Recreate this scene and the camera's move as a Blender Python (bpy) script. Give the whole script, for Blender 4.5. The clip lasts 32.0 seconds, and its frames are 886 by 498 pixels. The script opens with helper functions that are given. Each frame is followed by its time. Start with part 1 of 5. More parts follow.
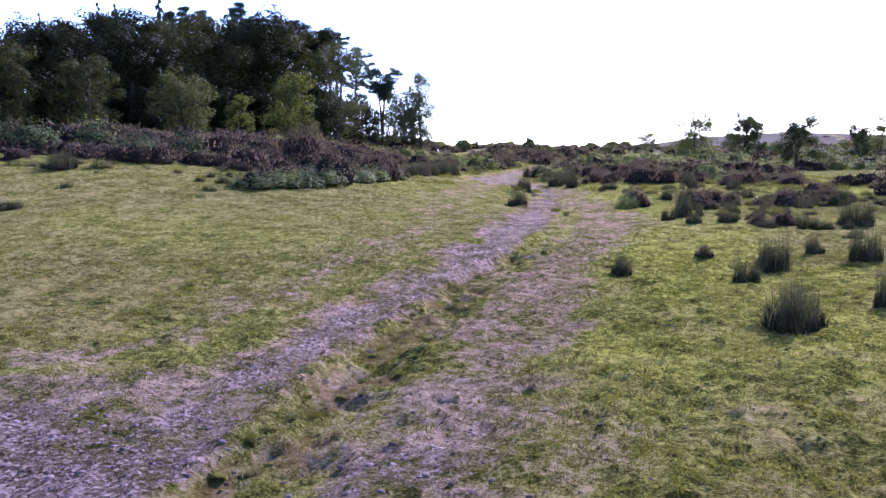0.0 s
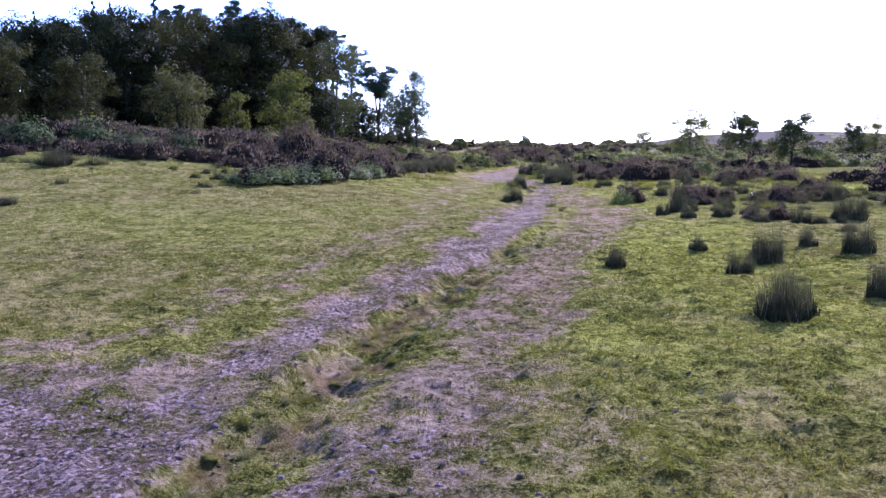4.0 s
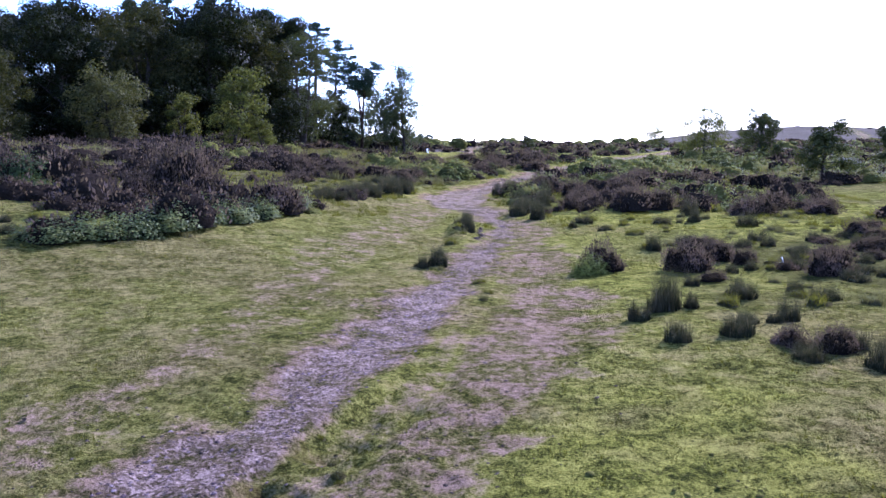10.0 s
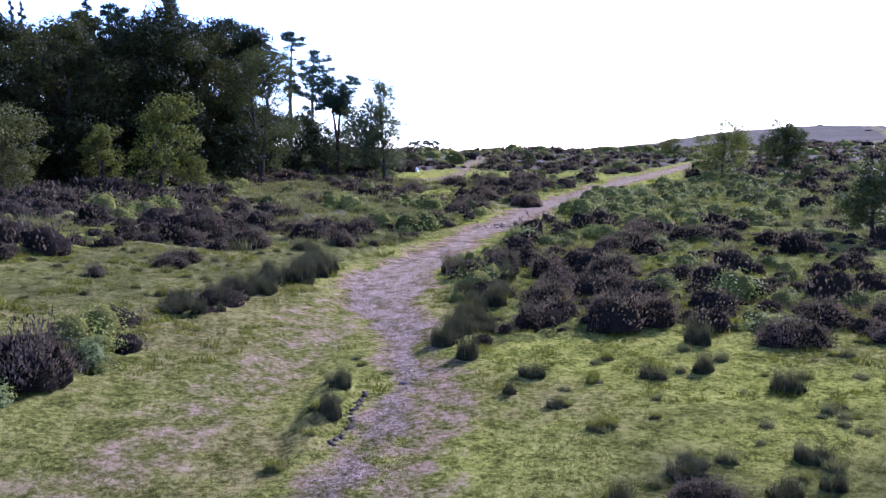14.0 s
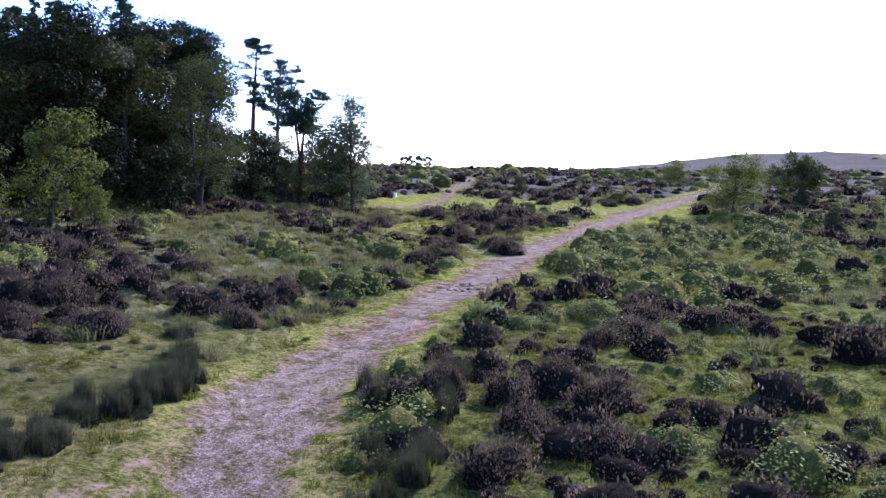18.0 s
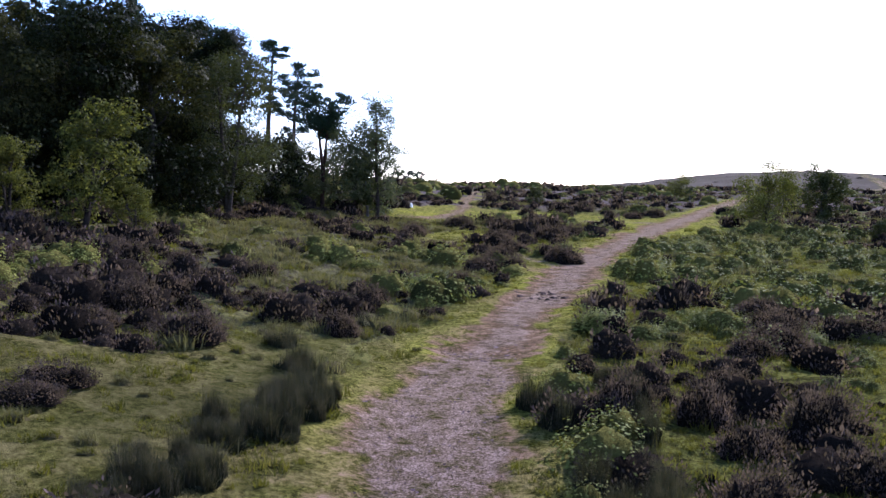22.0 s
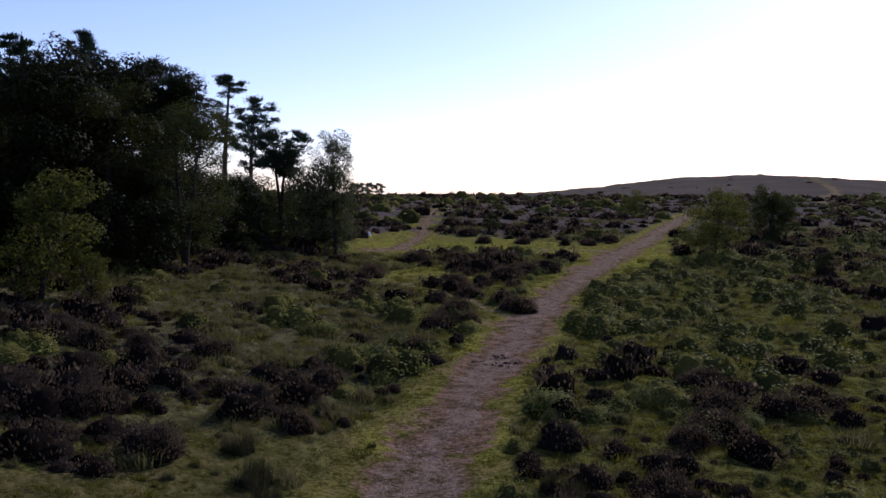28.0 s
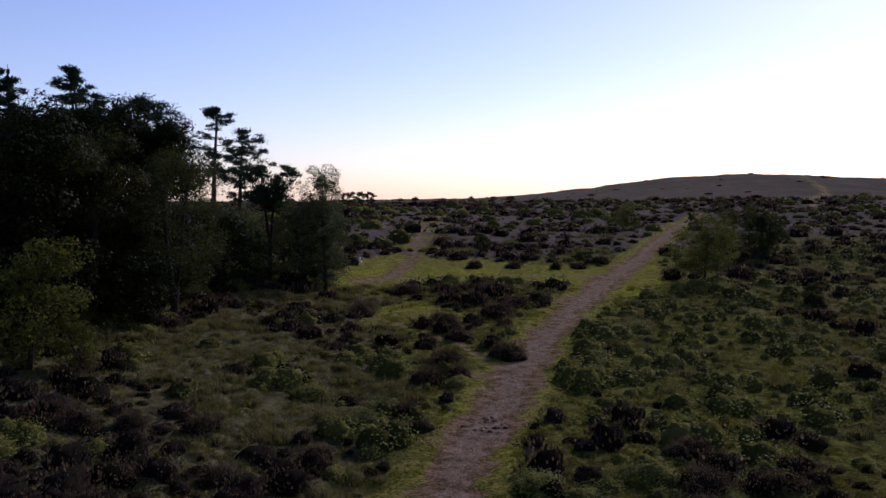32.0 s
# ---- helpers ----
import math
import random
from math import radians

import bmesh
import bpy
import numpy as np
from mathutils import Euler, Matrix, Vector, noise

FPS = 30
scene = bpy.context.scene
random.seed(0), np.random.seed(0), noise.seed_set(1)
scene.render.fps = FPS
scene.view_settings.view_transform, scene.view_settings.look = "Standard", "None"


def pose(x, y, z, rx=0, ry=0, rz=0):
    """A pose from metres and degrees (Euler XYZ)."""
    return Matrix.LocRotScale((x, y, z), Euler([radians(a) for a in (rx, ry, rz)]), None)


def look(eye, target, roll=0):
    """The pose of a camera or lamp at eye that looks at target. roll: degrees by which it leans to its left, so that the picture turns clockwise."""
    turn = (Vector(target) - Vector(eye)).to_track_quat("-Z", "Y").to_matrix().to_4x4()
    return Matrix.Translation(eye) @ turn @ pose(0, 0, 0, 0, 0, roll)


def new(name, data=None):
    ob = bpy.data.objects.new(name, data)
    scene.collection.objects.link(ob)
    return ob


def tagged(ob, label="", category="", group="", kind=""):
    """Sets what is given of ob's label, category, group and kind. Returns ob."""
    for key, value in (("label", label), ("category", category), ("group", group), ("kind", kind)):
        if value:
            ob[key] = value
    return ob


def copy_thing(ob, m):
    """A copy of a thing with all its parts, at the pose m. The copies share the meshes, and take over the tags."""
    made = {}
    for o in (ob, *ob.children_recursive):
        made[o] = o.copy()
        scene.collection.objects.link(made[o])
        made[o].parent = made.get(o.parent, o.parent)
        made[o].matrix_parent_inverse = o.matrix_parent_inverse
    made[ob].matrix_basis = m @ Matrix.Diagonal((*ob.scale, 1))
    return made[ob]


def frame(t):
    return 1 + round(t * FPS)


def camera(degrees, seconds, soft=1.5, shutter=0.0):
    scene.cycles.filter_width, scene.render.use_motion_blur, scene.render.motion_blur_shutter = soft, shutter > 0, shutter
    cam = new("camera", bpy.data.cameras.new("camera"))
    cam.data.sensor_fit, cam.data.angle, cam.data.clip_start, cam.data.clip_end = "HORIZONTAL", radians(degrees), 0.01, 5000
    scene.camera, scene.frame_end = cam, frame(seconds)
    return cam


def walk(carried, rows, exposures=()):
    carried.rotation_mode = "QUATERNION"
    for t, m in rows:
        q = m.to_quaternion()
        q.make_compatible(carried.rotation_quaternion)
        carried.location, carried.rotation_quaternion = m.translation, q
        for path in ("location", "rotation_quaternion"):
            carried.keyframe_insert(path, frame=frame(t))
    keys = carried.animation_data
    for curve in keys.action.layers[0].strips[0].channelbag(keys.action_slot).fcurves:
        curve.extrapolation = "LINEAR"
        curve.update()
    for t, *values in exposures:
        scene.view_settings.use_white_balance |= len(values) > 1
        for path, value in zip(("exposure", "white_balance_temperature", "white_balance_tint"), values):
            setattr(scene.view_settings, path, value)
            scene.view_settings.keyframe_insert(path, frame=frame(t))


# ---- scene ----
cam = camera(55.2, 32.0)
PATH = [
    (0, (0.014, -0.026, 2.303), (0.012, 1.966, 2.122), -0.7),
    (0.5, (0.018, -0.081, 2.257), (0.011, 1.911, 2.076), -0.7),
    (1, (-0.013, -0.124, 2.206), (-0.018, 1.868, 2.025), -0.7),
    (1.5, (-0.032, -0.146, 2.166), (-0.041, 1.846, 1.986), -0.5),
    (2, (-0.1, -0.208, 2.12), (-0.111, 1.784, 1.939), -0.6),
    (2.5, (-0.112, -0.184, 2.141), (-0.116, 1.808, 1.96), -0.5),
    (3, (-0.045, -0.091, 2.174), (-0.057, 1.901, 1.994), -0.6),
    (3.5, (-0.015, -0.079, 2.214), (-0.012, 1.913, 2.032), -0.6),
    (5.5, (0.598, 0.894, 2.094), (0.596, 2.885, 1.901), -1.2),
    (6, (0.898, 1.781, 2.205), (0.887, 3.771, 2.007), -1.2),
    (6.5, (1.249, 2.552, 2.309), (1.234, 4.543, 2.114), -1.3),
    (7, (1.582, 3.468, 2.408), (1.568, 5.459, 2.211), -1.3),
    (7.5, (1.879, 4.492, 2.473), (1.868, 6.482, 2.274), -0.9),
    (8, (2.225, 5.682, 2.348), (2.192, 7.672, 2.152), -1.0),
    (8.5, (2.477, 6.682, 2.238), (2.454, 8.672, 2.042), -0.7),
    (9, (2.755, 7.742, 2.606), (2.747, 9.732, 2.409), -0.5),
    (9.5, (3.03, 8.748, 3.206), (2.995, 10.738, 3.013), -0.6),
    (10, (3.366, 9.914, 3.617), (3.336, 11.904, 3.419), -0.7),
    (10.5, (3.692, 11.165, 3.916), (3.655, 13.155, 3.714), -0.6),
    (11, (4.036, 12.518, 4.198), (3.993, 14.507, 3.993), -0.9),
    (11.5, (4.381, 13.87, 4.45), (4.328, 15.859, 4.245), -0.9),
    (12, (4.826, 15.304, 4.752), (4.772, 17.293, 4.545), -1.4),
    (12.5, (5.289, 16.911, 5.194), (5.238, 18.899, 4.987), -1.2),
    (13, (5.784, 18.503, 5.734), (5.725, 20.491, 5.526), -1.1),
    (13.5, (6.265, 20.009, 6.211), (6.202, 21.998, 6.006), -1.2),
    (14, (6.847, 21.57, 6.552), (6.774, 23.559, 6.35), -1.2),
    (14.5, (7.429, 23.117, 7.059), (7.365, 25.106, 6.856), -1.1),
    (15, (8.015, 24.75, 7.585), (7.941, 26.738, 7.385), -1.0),
    (15.5, (8.445, 26.12, 7.874), (8.371, 28.109, 7.679), -0.8),
    (17.5, (9.181, 31.76, 8.236), (9.101, 33.751, 8.057), 0.2),
    (18, (8.786, 33.022, 8.251), (8.719, 35.013, 8.076), 0.6),
    (18.5, (8.313, 33.947, 8.212), (8.247, 35.939, 8.042), 0.7),
    (19, (7.523, 34.792, 8.133), (7.482, 36.785, 7.966), 1.2),
    (19.5, (6.645, 35.481, 7.846), (6.591, 37.474, 7.687), 1.2),
    (20, (5.585, 36.017, 7.607), (5.552, 38.011, 7.453), 1.5),
    (20.5, (4.739, 36.402, 7.308), (4.679, 38.396, 7.16), 1.1),
    (21, (4.236, 36.53, 7.028), (4.205, 38.525, 6.887), 1.2),
    (21.5, (3.958, 36.571, 6.956), (3.946, 38.566, 6.819), 1.1),
    (22, (3.641, 36.584, 7.199), (3.631, 38.58, 7.068), 1.0),
    (22.5, (3.504, 36.541, 7.488), (3.504, 38.537, 7.357), 0.7),
    (23, (3.392, 36.483, 7.753), (3.394, 38.479, 7.626), 0.3),
    (23.5, (3.487, 36.351, 7.868), (3.5, 38.347, 7.741), 0.3),
    (24, (3.595, 36.08, 7.984), (3.626, 38.076, 7.858), 0.3),
    (24.5, (3.72, 35.909, 8.033), (3.742, 37.905, 7.905), 0.0),
    (26.5, (3.56, 35.78, 9.136), (3.618, 37.774, 9.005), 0.3),
    (27, (3.679, 35.832, 9.697), (3.743, 37.827, 9.567), 0.3),
    (27.5, (3.843, 35.875, 10.137), (3.901, 37.871, 10.01), 0.1),
    (28, (3.9, 35.82, 10.529), (3.982, 37.814, 10.401), 0.4),
    (28.5, (3.894, 35.832, 10.896), (3.971, 37.826, 10.769), 0.3),
    (29, (3.837, 35.804, 11.308), (3.918, 37.798, 11.179), 0.4),
    (29.5, (3.815, 35.798, 11.766), (3.9, 37.792, 11.635), 0.1),
    (30, (3.823, 35.924, 12.354), (3.915, 37.917, 12.221), 0.0),
    (30.5, (3.949, 35.925, 12.698), (4.031, 37.919, 12.566), -0.3),
    (31, (4.103, 35.977, 13.18), (4.196, 37.97, 13.044), -0.4),
    (31.5, (4.251, 35.873, 13.609), (4.348, 37.866, 13.474), -0.3),
    (32, (4.172, 35.923, 13.904), (4.271, 37.916, 13.769), -0.4),
]
EXPOSURES = [(0.0, 2.22, 5150, 45), (9.0, 2.15, 4900, 41), (14.0, 2.02, 4900, 38), (19.0, 2.0, 5000, 36), (21.0, 1.75, 5250, 34), (23.0, 1.25, 5350, 34), (25.5, 0.6, 5400, 35), (28.0, 0.0, 5650, 37), (32.0, -0.35, 5800, 38)]
walk(cam, [(t, look(eye, target, roll)) for t, eye, target, roll in PATH], EXPOSURES)

# ---- light: a low-to-middling sun ahead and to the right, clear sky ----
SUN_EL, SUN_AZ = radians(31), radians(37)   # azimuth from +y towards +x
world = bpy.data.worlds.new("world")
scene.world = world
world.use_nodes = True
wn, wl = world.node_tree.nodes, world.node_tree.links
sky = wn.new("ShaderNodeTexSky")
sky.sky_type, sky.sun_disc = "NISHITA", False
sky.sun_elevation, sky.sun_rotation = SUN_EL, SUN_AZ
sky.air_density, sky.dust_density, sky.ozone_density = 1.0, 0.4, 2.0
wn["Background"].inputs["Strength"].default_value = 0.145
wl.new(sky.outputs[0], wn["Background"].inputs["Color"])
sun = new("sun", bpy.data.lights.new("sun", "SUN"))
sun.data.energy, sun.data.angle, sun.data.color = 5.0, radians(0.5), (1.0, 0.97, 0.92)
to_sun = Vector((math.sin(SUN_AZ) * math.cos(SUN_EL), math.cos(SUN_AZ) * math.cos(SUN_EL), math.sin(SUN_EL)))
sun.matrix_world = look(to_sun * 200, (0, 0, 0))

# ---- materials ----
def material(name):
    m = bpy.data.materials.new(name)
    m.use_nodes = True
    return m, m.node_tree.nodes, m.node_tree.links, m.node_tree.nodes["Principled BSDF"]


def ramp(nodes, stops):
    r = nodes.new("ShaderNodeValToRGB").color_ramp
    while len(r.elements) < len(stops):
        r.elements.new(0.5)
    for e, (p, c) in zip(r.elements, stops):
        e.position, e.color = p, (*c, 1)
    return nodes[-1]


def noise_tex(nodes, links, scale, detail=4.0, rough=0.6, coords=None):
    n = nodes.new("ShaderNodeTexNoise")
    n.inputs["Scale"].default_value, n.inputs["Detail"].default_value, n.inputs["Roughness"].default_value = scale, detail, rough
    if coords is not None:
        links.new(coords, n.inputs["Vector"])
    return n


def mix_rgb(nodes, links, fac, a, b, blend="MIX"):
    m = nodes.new("ShaderNodeMix")
    m.data_type, m.blend_type = "RGBA", blend
    for sock, v in ((m.inputs["Factor"], fac), (m.inputs["A"], a), (m.inputs["B"], b)):
        if isinstance(v, (int, float)):
            sock.default_value = v
        elif isinstance(v, tuple):
            sock.default_value = (*v, 1)
        else:
            links.new(v, sock)
    return m.outputs["Result"]


def maths(nodes, links, op, a, b=0.0, clamp=False):
    m = nodes.new("ShaderNodeMath")
    m.operation, m.use_clamp = op, clamp
    for sock, v in zip(m.inputs, (a, b)):
        if isinstance(v, (int, float)):
            sock.default_value = v
        else:
            links.new(v, sock)
    return m.outputs[0]


def leafy(name, cols, translucent=0.35, rough=0.6, patch=1.2):
    """Foliage: each leaf takes its own tint; part of the light passes through."""
    m, n, l, p = material(name)
    geo = n.new("ShaderNodeNewGeometry")
    stops = [(i / max(1, len(cols) - 1), c) for i, c in enumerate(cols)]
    r = ramp(n, stops)
    tex = n.new("ShaderNodeTexCoord")
    broad = noise_tex(n, l, patch, 2.0, 0.5, tex.outputs["Object"])
    f = maths(n, l, "MULTIPLY", geo.outputs["Random Per Island"], 0.34)
    f = maths(n, l, "ADD", f, maths(n, l, "MULTIPLY", maths(n, l, "SUBTRACT", broad.outputs["Fac"], 0.26), 1.25), True)
    l.new(f, r.inputs[0])
    p.inputs["Roughness"].default_value = rough
    p.inputs["Specular IOR Level"].default_value = 0.02
    l.new(r.outputs[0], p.inputs["Base Color"])
    t = n.new("ShaderNodeBsdfTranslucent")
    l.new(mix_rgb(n, l, 1.0, r.outputs[0], (1.0, 1.0, 0.55), "MULTIPLY"), t.inputs["Color"])
    mx = n.new("ShaderNodeMixShader")
    mx.inputs[0].default_value = translucent
    l.new(p.outputs[0], mx.inputs[1])
    l.new(t.outputs[0], mx.inputs[2])
    l.new(mx.outputs[0], n["Material Output"].inputs["Surface"])
    return m


def rough_solid(name, cols, scale=6.0, rough=0.85, bump=0.4, dist=0.02):
    m, n, l, p = material(name)
    tex = n.new("ShaderNodeTexCoord")
    a = noise_tex(n, l, scale, 6.0, 0.65, tex.outputs["Object"])
    r = ramp(n, [(0.3 + 0.4 * i / max(1, len(cols) - 1), c) for i, c in enumerate(cols)])
    l.new(a.outputs["Fac"], r.inputs[0])
    info = n.new("ShaderNodeObjectInfo")
    tone = maths(n, l, "ADD", maths(n, l, "MULTIPLY", info.outputs["Random"], 0.4), 0.8)
    l.new(mix_rgb(n, l, 1.0, r.outputs[0], tone, "MULTIPLY"), p.inputs["Base Color"])
    p.inputs["Roughness"].default_value = rough
    p.inputs["Specular IOR Level"].default_value = 0.0
    b = n.new("ShaderNodeBump")
    b.inputs["Strength"].default_value, b.inputs["Distance"].default_value = bump, dist
    l.new(noise_tex(n, l, scale * 4, 5.0, 0.7, tex.outputs["Object"]).outputs["Fac"], b.inputs["Height"])
    l.new(b.outputs[0], p.inputs["Normal"])
    return m


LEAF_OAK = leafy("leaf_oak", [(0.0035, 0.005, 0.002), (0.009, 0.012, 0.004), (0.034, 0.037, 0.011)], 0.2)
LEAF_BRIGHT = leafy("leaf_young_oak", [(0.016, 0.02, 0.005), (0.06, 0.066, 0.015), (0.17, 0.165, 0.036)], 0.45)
# LEAF_OAK again, paler and olive: sunlight on the front crowns put into colour
LEAF_OAK_LIT = leafy("leaf_oak_lit", [(0.008, 0.009, 0.0035), (0.024, 0.0255, 0.0085), (0.078, 0.074, 0.023)], 0.34)
LEAF_WILLOW = leafy("leaf_willow", [(0.018, 0.019, 0.007), (0.05, 0.051, 0.017), (0.12, 0.112, 0.038)], 0.36)
LEAF_FINE = leafy("leaf_fine_birch", [(0.02, 0.026, 0.012), (0.05, 0.06, 0.026), (0.1, 0.11, 0.05)], 0.3)
LEAF_BIRCH = leafy("leaf_birch", [(0.016, 0.020, 0.008), (0.036, 0.042, 0.014), (0.085, 0.088, 0.03)], 0.36)
NEEDLE_PINE = leafy("needles_pine", [(0.00864, 0.0187, 0.0115), (0.0202, 0.036, 0.0202), (0.036, 0.0504, 0.0252)], 0.12)
NEEDLE_SPRUCE = leafy("needles_spruce", [(0.00864, 0.0187, 0.0144), (0.018, 0.0324, 0.023), (0.0288, 0.0432, 0.0288)], 0.1)
BARK = rough_solid("bark", [(0.016, 0.013, 0.010), (0.042, 0.036, 0.03)], 3.0, 0.9, 0.7, 0.04)
BARK_PINE = rough_solid("bark_pine", [(0.018, 0.013, 0.010), (0.055, 0.035, 0.025)], 3.0, 0.9, 0.7, 0.04)
BARK_BIRCH = rough_solid("bark_birch", [(0.036, 0.0324, 0.0288), (0.115, 0.108, 0.0972)], 3.0, 0.8, 0.5, 0.02)
HEATHER = leafy("heather", [(0.010, 0.0085, 0.007), (0.028, 0.022, 0.018), (0.075, 0.054, 0.048), (0.155, 0.11, 0.099)], 0.42, 0.8)
BILBERRY = leafy("bilberry", [(0.05, 0.055, 0.013), (0.096, 0.106, 0.022), (0.148, 0.156, 0.035), (0.2, 0.196, 0.05)], 0.28, 0.7)
# very dark bush cores; in rush tufts it puts the foot's shade into colour
DARK_CORE = rough_solid("dark_core", [(0.01, 0.012, 0.006), (0.03, 0.03, 0.014)], 12.0, 1.0)
BRAMBLE = leafy("bramble_leaves", [(0.022, 0.03, 0.010), (0.075, 0.09, 0.03), (0.21, 0.21, 0.06)], 0.38, 0.5)
GORSE = leafy("gorse", [(0.0144, 0.0252, 0.0101), (0.036, 0.0504, 0.018), (0.0648, 0.0792, 0.0216)], 0.2, 0.8)
RUSH = leafy("rush", [(0.010, 0.011, 0.008), (0.024, 0.025, 0.014), (0.055, 0.049, 0.03), (0.14, 0.112, 0.075)], 0.3, 0.7, 3.0)
STRAW = leafy("straw", [(0.0864, 0.072, 0.036), (0.187, 0.158, 0.0864)], 0.25, 0.8)
GRASS = leafy("grass", [(0.028, 0.029, 0.006), (0.058, 0.059, 0.009), (0.09, 0.085, 0.016), (0.125, 0.106, 0.032)], 0.5, 0.7, 0.6)
TUSSOCK = leafy("pale_grass", [(0.05, 0.05, 0.018), (0.1, 0.092, 0.037), (0.168, 0.147, 0.07)], 0.35, 0.8, 0.6)
def speckled(name, cols, scale=30.0, relief=0.015, own=0.6):
    """Loose pieces, each of its own tone."""
    m, n, l, p = material(name)
    geo = n.new("ShaderNodeNewGeometry")
    tex = n.new("ShaderNodeTexCoord")
    r = ramp(n, [(i / max(1, len(cols) - 1), c) for i, c in enumerate(cols)])
    a = noise_tex(n, l, scale, 5.0, 0.7, tex.outputs["Object"]).outputs["Fac"]
    f = maths(n, l, "ADD", maths(n, l, "MULTIPLY", geo.outputs["Random Per Island"], own), maths(n, l, "MULTIPLY", maths(n, l, "SUBTRACT", a, 0.3), 1.0), True)
    l.new(f, r.inputs[0])
    l.new(r.outputs[0], p.inputs["Base Color"])
    p.inputs["Roughness"].default_value = 0.9
    p.inputs["Specular IOR Level"].default_value = 0.0
    b = n.new("ShaderNodeBump")
    b.inputs["Strength"].default_value, b.inputs["Distance"].default_value = 1.0, relief
    l.new(a, b.inputs["Height"])
    l.new(b.outputs[0], p.inputs["Normal"])
    return m


FLAKES = speckled("gravel_stones", [(0.022, 0.015, 0.015), (0.05, 0.036, 0.035), (0.09, 0.067, 0.065), (0.19, 0.15, 0.145)])
TURF_CLOD = speckled("turf_clods", [(0.03, 0.03, 0.010), (0.06, 0.056, 0.014), (0.1, 0.09, 0.024)], 40.0)
EARTH_CLOD = speckled("earth_clods", [(0.02, 0.015, 0.012), (0.045, 0.034, 0.027), (0.09, 0.07, 0.056)])
# woody heather core, darkened: the bush's inner shade is put into its colour
HEATHER_CORE_SHADED = speckled("heather_twigs_shaded", [(0.003, 0.0027, 0.002), (0.008, 0.0065, 0.005), (0.018, 0.014, 0.01), (0.034, 0.028, 0.016)], 14.0, 0.08, 0.45)
BILBERRY_CORE = speckled("bilberry_twigs", [(0.014, 0.014, 0.006), (0.042, 0.041, 0.011), (0.084, 0.078, 0.019), (0.142, 0.117, 0.036)], 14.0, 0.08, 0.45)
TUSSOCK_CORE = speckled("tussock_thatch", [(0.02, 0.018, 0.008), (0.055, 0.049, 0.02), (0.105, 0.088, 0.04)], 16.0, 0.08, 0.5)
WHITE_STONE = rough_solid("white_stone", [(0.62, 0.62, 0.6), (0.85, 0.85, 0.83)], 5.0, 0.7, 0.3, 0.02)
WOOD_BLEACHED = rough_solid("bleached_wood", [(0.5, 0.47, 0.43), (0.8, 0.78, 0.74)], 12.0, 0.8, 0.4, 0.01)


